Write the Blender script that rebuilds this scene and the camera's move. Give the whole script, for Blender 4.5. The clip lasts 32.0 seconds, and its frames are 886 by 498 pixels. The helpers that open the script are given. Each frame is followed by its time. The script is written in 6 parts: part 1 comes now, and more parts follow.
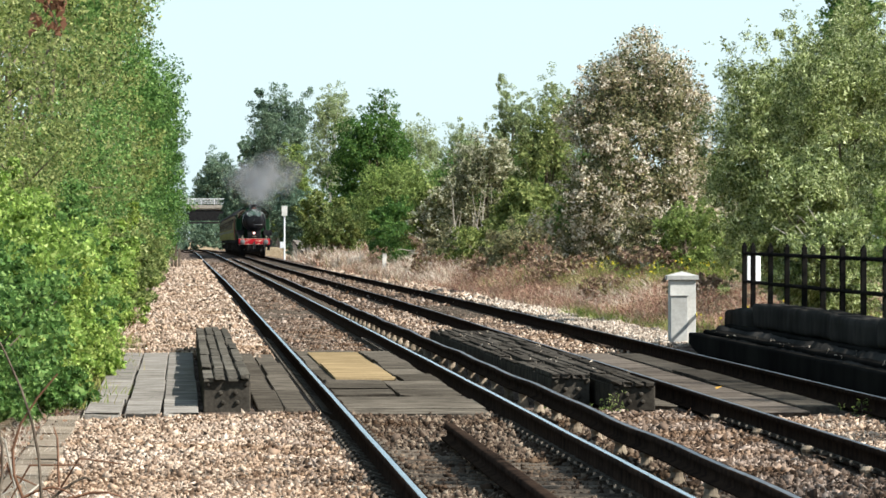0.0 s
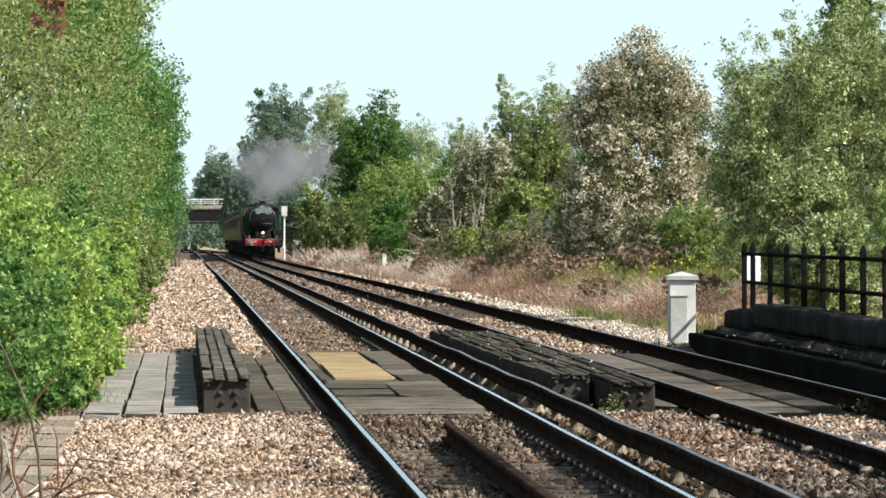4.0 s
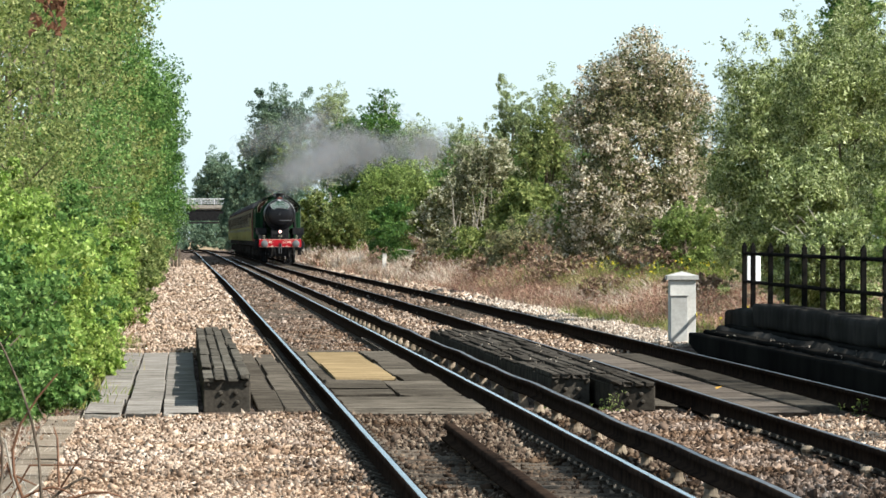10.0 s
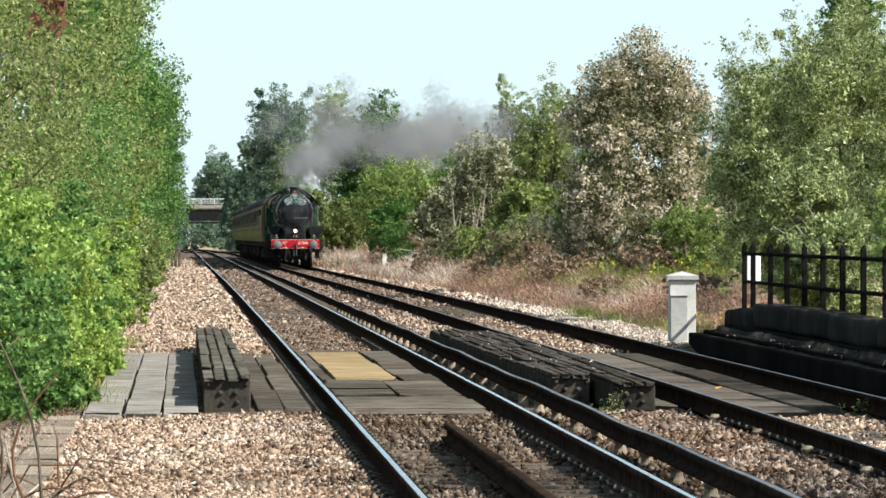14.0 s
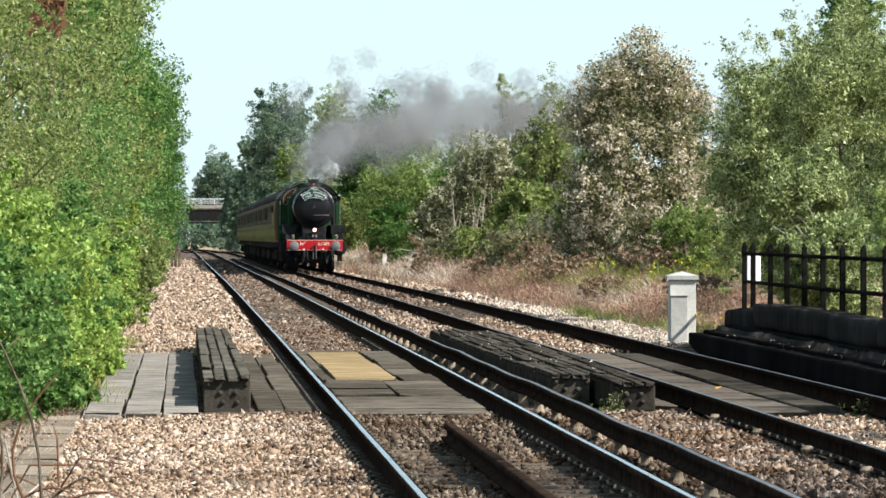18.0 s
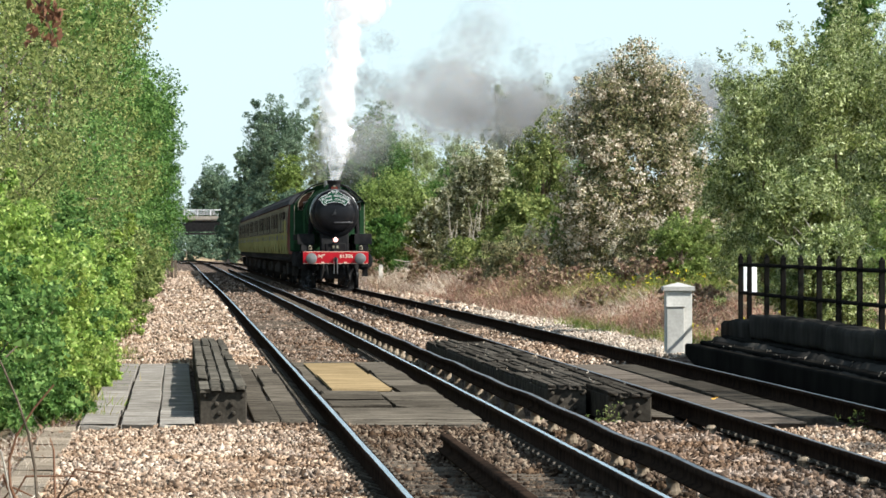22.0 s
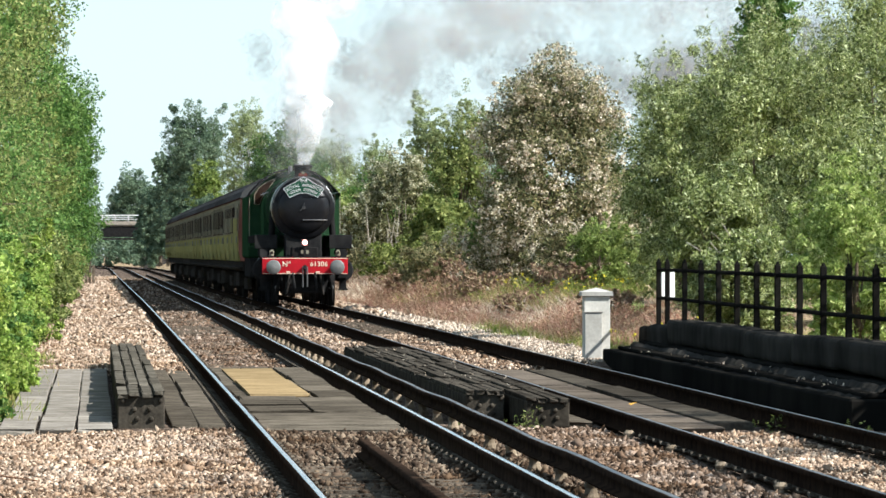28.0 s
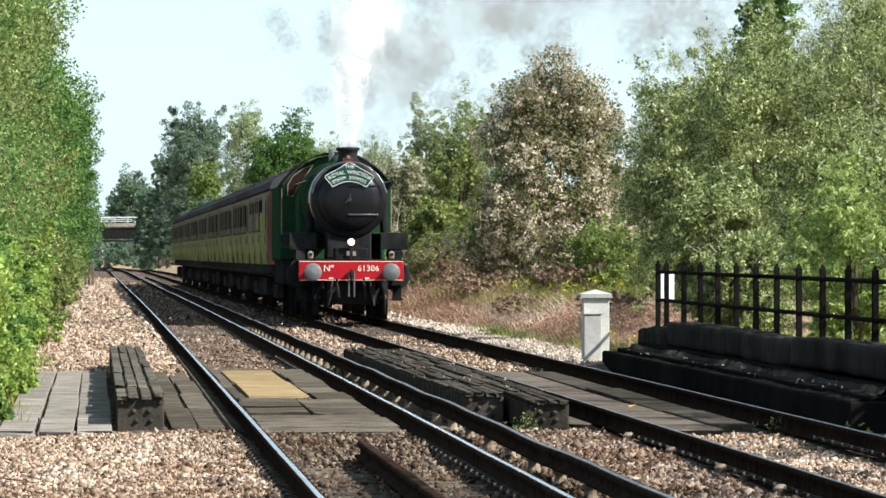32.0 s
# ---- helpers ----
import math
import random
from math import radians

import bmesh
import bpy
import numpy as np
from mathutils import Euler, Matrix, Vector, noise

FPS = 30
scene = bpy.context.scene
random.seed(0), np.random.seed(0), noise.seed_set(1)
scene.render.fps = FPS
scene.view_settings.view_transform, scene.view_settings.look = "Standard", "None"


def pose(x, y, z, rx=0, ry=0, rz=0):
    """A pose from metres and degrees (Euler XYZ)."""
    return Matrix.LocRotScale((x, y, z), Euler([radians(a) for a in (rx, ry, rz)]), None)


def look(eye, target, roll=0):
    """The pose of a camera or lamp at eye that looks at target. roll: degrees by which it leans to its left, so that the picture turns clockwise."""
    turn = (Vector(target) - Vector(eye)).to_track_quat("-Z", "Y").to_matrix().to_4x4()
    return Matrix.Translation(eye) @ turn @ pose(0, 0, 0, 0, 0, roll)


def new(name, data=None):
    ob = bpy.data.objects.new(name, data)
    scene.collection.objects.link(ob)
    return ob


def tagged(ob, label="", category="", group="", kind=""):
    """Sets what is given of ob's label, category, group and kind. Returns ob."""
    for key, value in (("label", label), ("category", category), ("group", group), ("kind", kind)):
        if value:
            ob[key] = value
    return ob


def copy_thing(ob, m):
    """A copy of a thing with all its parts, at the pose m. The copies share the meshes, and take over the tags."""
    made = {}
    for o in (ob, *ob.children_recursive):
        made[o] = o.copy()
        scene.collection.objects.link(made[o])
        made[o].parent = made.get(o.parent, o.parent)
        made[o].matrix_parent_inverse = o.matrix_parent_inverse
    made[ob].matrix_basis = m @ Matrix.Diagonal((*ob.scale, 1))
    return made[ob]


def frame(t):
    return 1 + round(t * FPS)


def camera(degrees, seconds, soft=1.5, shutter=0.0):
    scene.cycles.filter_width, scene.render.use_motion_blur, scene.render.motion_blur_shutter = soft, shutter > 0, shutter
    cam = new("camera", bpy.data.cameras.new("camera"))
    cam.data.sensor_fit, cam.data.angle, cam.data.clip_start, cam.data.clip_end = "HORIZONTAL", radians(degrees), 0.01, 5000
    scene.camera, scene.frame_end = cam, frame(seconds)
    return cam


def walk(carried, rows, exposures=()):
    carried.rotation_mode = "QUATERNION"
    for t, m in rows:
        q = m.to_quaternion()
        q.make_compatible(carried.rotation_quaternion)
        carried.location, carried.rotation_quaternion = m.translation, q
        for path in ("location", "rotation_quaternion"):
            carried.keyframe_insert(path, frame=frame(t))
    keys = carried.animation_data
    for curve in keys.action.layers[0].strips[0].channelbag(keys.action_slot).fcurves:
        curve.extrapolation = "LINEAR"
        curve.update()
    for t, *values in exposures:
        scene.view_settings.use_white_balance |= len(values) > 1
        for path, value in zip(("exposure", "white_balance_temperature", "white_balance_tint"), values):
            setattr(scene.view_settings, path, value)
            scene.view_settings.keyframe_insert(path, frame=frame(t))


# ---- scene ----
# Plan (metres): x to the right of the line, y along it away from the camera, z up; z = 0 is the rail top near the camera.
# Near track centred on x = 2.11, far track on about x = 5.55, a girder bridge from y = 55 to y = 89.
cam = camera(7.797, 32.0, soft=1.6)
YAW0, TILT0, PER = -2.296, 89.816, 0.0049822
EYE = (0.0, 0.0, 1.5)


def aim(dx, dy):
    return pose(*EYE, TILT0 + dy * PER, 0, YAW0 + dx * PER)


PATH = [
    (0.0, aim(0, 0)), (3.5, aim(0, 0)), (5.5, aim(-2.5, 2.5)), (6.5, aim(-2.5, 2.2)), (7.0, aim(-3.7, 3)), (7.5, aim(-3.2, 3.8)),
    (8.0, aim(-2.3, 2.8)), (8.5, aim(0, 0.2)), (9.0, aim(0, 0)), (14.5, aim(0, 0)), (19.0, aim(0, 0)), (19.5, aim(0, 1.2)),
    (20.0, aim(0, 0.8)), (20.5, aim(-3.3, 9)), (21.0, aim(-5, 11)), (21.5, aim(-5.5, 15)), (22.0, aim(-6.6, 19.5)),
    (22.5, aim(-9.5, 23)), (23.0, aim(-12.8, 26)), (23.5, aim(-14.8, 28)), (24.0, aim(-38.5, 31)), (24.5, aim(-83, 31)),
    (25.0, aim(-94.5, 31)), (25.5, aim(-102.5, 30.5)), (27.5, aim(-151.5, 27.8)), (28.0, aim(-151.5, 28.8)), (29.0, aim(-151.5, 28.8)),
    (29.5, aim(-151.5, 30.3)), (30.0, aim(-152, 32.7)), (30.5, aim(-152.4, 32)), (31.0, aim(-152.4, 33.2)), (31.5, aim(-152.8, 32)),
    (32.0, aim(-152.8, 32.3)),
]
walk(cam, PATH, [(0.0, 1.0, 6080, 8), (24.0, 1.0, 6080, 8), (28.0, 1.09, 6080, 8), (32.0, 1.09, 6080, 8)])

# ---- light ----
SUN_TURN, SUN_UP = -28.0, 41.0
world = bpy.data.worlds.new("sky")
scene.world = world
scene.cycles.transparent_max_bounces = 256
world.use_nodes = True
wn = world.node_tree
sky = wn.nodes.new("ShaderNodeTexSky")
sky.sky_type, sky.sun_disc = "NISHITA", False
sky.sun_elevation, sky.sun_rotation = radians(SUN_UP), radians(90 - SUN_TURN)
sky.air_density, sky.dust_density, sky.ozone_density = 1.0, 0.4, 1.5
wn.nodes["Background"].inputs["Strength"].default_value = 0.062
veil = wn.nodes.new("ShaderNodeMix")
veil.data_type = "RGBA"
# haze lies along the horizon and thins out with height
toward, height, thin = wn.nodes.new("ShaderNodeTexCoord"), wn.nodes.new("ShaderNodeSeparateXYZ"), wn.nodes.new("ShaderNodeMapRange")
thin.inputs["From Max"].default_value, thin.inputs["To Min"].default_value, thin.inputs["To Max"].default_value = 0.6, 0.62, 0.36
wn.links.new(toward.outputs["Generated"], height.inputs[0])
wn.links.new(height.outputs["Z"], thin.inputs["Value"])
wn.links.new(thin.outputs[0], veil.inputs["Factor"])
veil.inputs["B"].default_value = (7.4, 9.4, 10.2, 1)
wn.links.new(sky.outputs["Color"], veil.inputs["A"])
wn.links.new(veil.outputs["Result"], wn.nodes["Background"].inputs["Color"])
sun_data = bpy.data.lights.new("sun", "SUN")
sun_data.energy, sun_data.angle, sun_data.color = 5.0, radians(0.53), (1.0, 0.94, 0.85)
sun = new("sun", sun_data)
sun.matrix_world = look((0, 0, 0), (-math.cos(radians(SUN_TURN)) * math.cos(radians(SUN_UP)),
                                    -math.sin(radians(SUN_TURN)) * math.cos(radians(SUN_UP)), -math.sin(radians(SUN_UP))))
sun.location = (60, -40, 80)


# ---- materials ----
def mat(name, c1, c2, scale=6.0, rough=0.8, metal=0.0, bump=0.25, fine=9.0, rand=0.25, spec=0.0, emit=None, power=0.0):
    m = bpy.data.materials.new(name)
    m.use_nodes = True
    nt = m.node_tree
    b = nt.nodes["Principled BSDF"]
    tc = nt.nodes.new("ShaderNodeTexCoord")
    oi = nt.nodes.new("ShaderNodeObjectInfo")
    add = nt.nodes.new("ShaderNodeVectorMath")
    add.operation = "MULTIPLY_ADD"
    nt.links.new(oi.outputs["Random"], add.inputs[0])
    add.inputs[1].default_value = (37.0, 19.0, 53.0)
    nt.links.new(tc.outputs["Object"], add.inputs[2])
    n1, n2 = nt.nodes.new("ShaderNodeTexNoise"), nt.nodes.new("ShaderNodeTexNoise")
    n1.inputs["Scale"].default_value, n2.inputs["Scale"].default_value = scale, scale * fine
    n1.inputs["Detail"].default_value = 4.0
    n2.inputs["Detail"].default_value = 3.0
    for n in (n1, n2):
        nt.links.new(add.outputs[0], n.inputs["Vector"])
    mx = nt.nodes.new("ShaderNodeMath")
    mx.operation = "MULTIPLY_ADD"
    nt.links.new(n2.outputs["Fac"], mx.inputs[0])
    mx.inputs[1].default_value = 0.6
    sub = nt.nodes.new("ShaderNodeMath")
    sub.operation = "SUBTRACT"
    nt.links.new(n1.outputs["Fac"], sub.inputs[0])
    sub.inputs[1].default_value = 0.3
    nt.links.new(sub.outputs[0], mx.inputs[2])
    ramp = nt.nodes.new("ShaderNodeValToRGB")
    ramp.color_ramp.elements[0].color, ramp.color_ramp.elements[1].color = (*c1, 1), (*c2, 1)
    ramp.color_ramp.elements[0].position, ramp.color_ramp.elements[1].position = 0.3, 0.72
    nt.links.new(mx.outputs[0], ramp.inputs[0])
    hsv = nt.nodes.new("ShaderNodeHueSaturation")
    mr = nt.nodes.new("ShaderNodeMapRange")
    mr.inputs["To Min"].default_value, mr.inputs["To Max"].default_value = 1 - rand, 1 + rand
    nt.links.new(oi.outputs["Random"], mr.inputs["Value"])
    nt.links.new(mr.outputs[0], hsv.inputs["Value"])
    nt.links.new(ramp.outputs[0], hsv.inputs["Color"])
    nt.links.new(hsv.outputs[0], b.inputs["Base Color"])
    b.inputs["Roughness"].default_value, b.inputs["Metallic"].default_value = rough, metal
    b.inputs["Specular IOR Level"].default_value = spec
    if bump:
        bp = nt.nodes.new("ShaderNodeBump")
        bp.inputs["Strength"].default_value, bp.inputs["Distance"].default_value = bump, 0.02
        nt.links.new(mx.outputs[0], bp.inputs["Height"])
        nt.links.new(bp.outputs[0], b.inputs["Normal"])
    if emit:
        b.inputs["Emission Color"].default_value, b.inputs["Emission Strength"].default_value = (*emit, 1), power
    return m


def island_mat(name, colors, rough=0.6, trans=0.0, patch=None, patch_scale=0.35, spec=0.12):
    """Colour by piece from a ramp, with slow patches of a second tint; trans: share of light let through."""
    m = bpy.data.materials.new(name)
    m.use_nodes = True
    nt = m.node_tree
    b = nt.nodes["Principled BSDF"]
    geo = nt.nodes.new("ShaderNodeNewGeometry")
    ramp = nt.nodes.new("ShaderNodeValToRGB")
    el = ramp.color_ramp.elements
    while len(el) < len(colors):
        el.new(0.5)
    for i, c in enumerate(colors):
        el[i].position, el[i].color = i / (len(colors) - 1), (*c, 1)
    nt.links.new(geo.outputs["Random Per Island"], ramp.inputs[0])
    out = ramp.outputs[0]
    if patch:
        n = nt.nodes.new("ShaderNodeTexNoise")
        n.inputs["Scale"].default_value, n.inputs["Detail"].default_value = patch_scale, 3.0
        nt.links.new(geo.outputs["Position"], n.inputs["Vector"])
        r2 = nt.nodes.new("ShaderNodeValToRGB")
        r2.color_ramp.elements[0].position, r2.color_ramp.elements[1].position = 0.42, 0.62
        nt.links.new(n.outputs["Fac"], r2.inputs[0])
        mix = nt.nodes.new("ShaderNodeMix")
        mix.data_type = "RGBA"
        mix.blend_type = "MULTIPLY"
        nt.links.new(r2.outputs[0], mix.inputs["Factor"])
        nt.links.new(out, mix.inputs["A"])
        mix.inputs["B"].default_value = (*patch, 1)
        out = mix.outputs["Result"]
    nt.links.new(out, b.inputs["Base Color"])
    b.inputs["Roughness"].default_value, b.inputs["Specular IOR Level"].default_value = rough, spec
    if trans:
        t = nt.nodes.new("ShaderNodeBsdfTranslucent")
        nt.links.new(out, t.inputs["Color"])
        ms = nt.nodes.new("ShaderNodeMixShader")
        ms.inputs[0].default_value = trans
        nt.links.new(b.outputs[0], ms.inputs[1])
        nt.links.new(t.outputs[0], ms.inputs[2])
        nt.links.new(ms.outputs[0], nt.nodes["Material Output"].inputs["Surface"])
    return m


def ground_mat(name, c, scale, rough=0.95, bump=0.8):
    """Loose ground: four colours over two scales of noise and a fine grit."""
    m = bpy.data.materials.new(name)
    m.use_nodes = True
    nt = m.node_tree
    b = nt.nodes["Principled BSDF"]
    geo = nt.nodes.new("ShaderNodeNewGeometry")
    n1, vor = nt.nodes.new("ShaderNodeTexNoise"), nt.nodes.new("ShaderNodeTexVoronoi")
    n1.inputs["Scale"].default_value, n1.inputs["Detail"].default_value = 0.7, 6.0
    vor.inputs["Scale"].default_value = scale
    nt.links.new(geo.outputs["Position"], n1.inputs["Vector"])
    nt.links.new(geo.outputs["Position"], vor.inputs["Vector"])
    sep = nt.nodes.new("ShaderNodeSeparateColor")
    nt.links.new(vor.outputs["Color"], sep.inputs[0])
    ma = nt.nodes.new("ShaderNodeMath")
    ma.operation = "MULTIPLY_ADD"
    nt.links.new(sep.outputs[0], ma.inputs[0])
    ma.inputs[1].default_value = 0.55
    sb = nt.nodes.new("ShaderNodeMath")
    sb.operation = "MULTIPLY"
    nt.links.new(n1.outputs["Fac"], sb.inputs[0])
    sb.inputs[1].default_value = 0.45
    nt.links.new(sb.outputs[0], ma.inputs[2])
    ramp = nt.nodes.new("ShaderNodeValToRGB")
    el = ramp.color_ramp.elements
    el.new(0.4), el.new(0.6)
    for i, k in enumerate(c):
        el[i].position, el[i].color = 0.15 + 0.65 * i / 3, (*k, 1)
    nt.links.new(ma.outputs[0], ramp.inputs[0])
    nt.links.new(ramp.outputs[0], b.inputs["Base Color"])
    bp = nt.nodes.new("ShaderNodeBump")
    bp.inputs["Strength"].default_value, bp.inputs["Distance"].default_value = bump, 0.03
    nt.links.new(ma.outputs[0], bp.inputs["Height"])
    nt.links.new(bp.outputs[0], b.inputs["Normal"])
    b.inputs["Roughness"].default_value, b.inputs["Specular IOR Level"].default_value = rough, 0.0
    return m


M_SOIL = ground_mat("dry_soil_and_straw", [(0.09, 0.06, 0.035), (0.2, 0.14, 0.08), (0.33, 0.25, 0.16), (0.42, 0.33, 0.22)], 9)
M_BALLAST = ground_mat("ballast_bed", [(0.025, 0.018, 0.014), (0.06, 0.044, 0.034), (0.12, 0.09, 0.07), (0.2, 0.155, 0.125)], 17)
M_STONE = island_mat("ballast_stone", [(0.06, 0.042, 0.03), (0.17, 0.118, 0.084), (0.275, 0.198, 0.144), (0.375, 0.28, 0.207), (0.475, 0.37, 0.28), (0.64, 0.53, 0.42)], 0.9,
                     patch=(0.78, 0.7, 0.62), spec=0.0, patch_scale=0.5)
M_STONE_DARK = island_mat("oily_ballast_stone", [(0.03, 0.022, 0.017), (0.075, 0.053, 0.038), (0.13, 0.095, 0.07), (0.24, 0.19, 0.14)], 0.85,
                          patch=(0.6, 0.52, 0.45), spec=0.0, patch_scale=0.6)
M_RAIL = mat("rusty_rail_steel", (0.014, 0.01, 0.008), (0.04, 0.026, 0.018), 5, 0.9, 0.0, 0.2)
M_RAIL_TOP = mat("polished_rail_head", (0.42, 0.42, 0.42), (0.6, 0.6, 0.6), 3, 0.22, 1.0, 0.03)
M_COND_TOP = mat("worn_conductor_rail_head", (0.12, 0.115, 0.11), (0.26, 0.25, 0.24), 3, 0.5, 1.0, 0.05)
M_SLEEPER = mat("weathered_sleeper", (0.05, 0.04, 0.031), (0.16, 0.13, 0.1), 7, 0.9, 0, 0.5)
M_CLIP = mat("pale_rail_clip", (0.055, 0.046, 0.036), (0.13, 0.11, 0.086), 12, 0.6, 0.3, 0.1)
M_POT = mat("dusty_glazed_insulator", (0.15, 0.115, 0.08), (0.3, 0.245, 0.18), 12, 0.5, 0, 0.1)
M_PLANK = mat("grey_timber_plank", (0.13, 0.114, 0.096), (0.29, 0.262, 0.225), 3, 0.88, 0, 0.35, 14, 0.15)
M_DECK = mat("dark_deck_plank", (0.052, 0.044, 0.034), (0.135, 0.114, 0.088), 3, 0.9, 0, 0.4, 14, 0.3)
M_SLAB = mat("dusty_grey_brown_slab", (0.06, 0.049, 0.039), (0.15, 0.124, 0.1), 2, 0.9, 0, 0.4, 9, 0.2)
M_NEWPLANK = mat("new_yellow_plank", (0.19, 0.135, 0.07), (0.31, 0.225, 0.12), 2, 0.8, 0, 0.2, 14, 0.08)
M_GIRDER = mat("tarred_steel_and_shade_strip", (0.03, 0.026, 0.021), (0.075, 0.065, 0.052), 4, 0.85, 0.0, 0.25)
M_TOPPLANK = mat("tarred_girder_top", (0.045, 0.04, 0.032), (0.13, 0.115, 0.092), 3, 0.9, 0, 0.4, 12, 0.25)
M_BLACK = mat("sooty_black_paint", (0.013, 0.013, 0.014), (0.03, 0.029, 0.028), 4, 0.7, 0, 0.15)
# coping and parapet colours are pushed darker to carry the shade on them
M_SHADED_LEDGE = mat("shade_darkened_coping", (0.016, 0.015, 0.0135), (0.045, 0.041, 0.036), 0.5, 0.95, 0, 0.12, 5)
M_PARAPET = mat("shade_darkened_parapet_steel", (0.008, 0.0075, 0.007), (0.016, 0.015, 0.013), 0.4, 0.9, 0, 0.03, 4, 0.1)
M_TARTOP = mat("black_tarred_girder_top", (0.022, 0.019, 0.016), (0.085, 0.074, 0.06), 3, 0.9, 0, 0.4, 12, 0.3)
M_TROUGH = mat("straw_coloured_trough_lid", (0.15, 0.118, 0.085), (0.3, 0.245, 0.185), 5, 0.95, 0, 0.5)
# pier concrete, its colour darkened for the shade beneath the road deck
M_PIER = mat("shade_darkened_concrete", (0.05, 0.045, 0.042), (0.1, 0.088, 0.08), 4, 0.95, 0, 0.3)
M_CONC = mat("aged_concrete", (0.2, 0.175, 0.145), (0.37, 0.33, 0.28), 4, 0.9, 0, 0.3)
M_PALE = mat("pale_painted_concrete", (0.38, 0.365, 0.33), (0.52, 0.5, 0.46), 3, 0.85, 0, 0.15)
M_WHITE = mat("white_sign_paint", (0.72, 0.72, 0.72), (0.82, 0.82, 0.82), 3, 0.6, 0, 0.05)
M_BARK = mat("grey_brown_bark", (0.06, 0.045, 0.032), (0.17, 0.135, 0.1), 6, 0.95, 0, 0.6)
M_BIRCH = mat("pale_birch_bark", (0.25, 0.23, 0.2), (0.6, 0.58, 0.54), 4, 0.85, 0, 0.3)
M_DEAD = mat("bleached_dead_wood", (0.3, 0.26, 0.21), (0.5, 0.45, 0.37), 6, 0.9, 0, 0.3)
M_DEADLEAF = island_mat("dead_brown_leaf", [(0.07, 0.03, 0.018), (0.16, 0.076, 0.042), (0.28, 0.15, 0.09), (0.42, 0.27, 0.17)], 0.6, 0.35)
M_GRASS = island_mat("dry_straw_grass", [(0.16, 0.115, 0.08), (0.34, 0.26, 0.19), (0.5, 0.41, 0.315), (0.34, 0.2, 0.145), (0.46, 0.38, 0.3), (0.2, 0.21, 0.08)], 0.8, 0.2,
                     patch=(0.62, 0.42, 0.35), patch_scale=0.22)
M_REDSTEM = island_mat("reddish_dead_stem", [(0.13, 0.055, 0.04), (0.25, 0.12, 0.085), (0.38, 0.21, 0.155), (0.3, 0.24, 0.13), (0.5, 0.36, 0.28)], 0.85, 0.2)
M_PALESTRAW = island_mat("bleached_straw", [(0.4, 0.31, 0.22), (0.6, 0.5, 0.39), (0.75, 0.66, 0.54), (0.42, 0.28, 0.2)], 0.85, 0.25)
M_PETAL = island_mat("yellow_petal", [(0.6, 0.5, 0.03), (0.75, 0.65, 0.06)], 0.6, 0.3)
M_STONE_PALE = island_mat("pale_shoulder_stone", [(0.12, 0.088, 0.062), (0.3, 0.23, 0.175), (0.46, 0.375, 0.295), (0.62, 0.53, 0.43)], 0.9, spec=0.0)
M_GREENGRASS = island_mat("green_verge_grass", [(0.07, 0.13, 0.02), (0.16, 0.24, 0.04), (0.3, 0.3, 0.07), (0.36, 0.28, 0.13)], 0.7, 0.3)
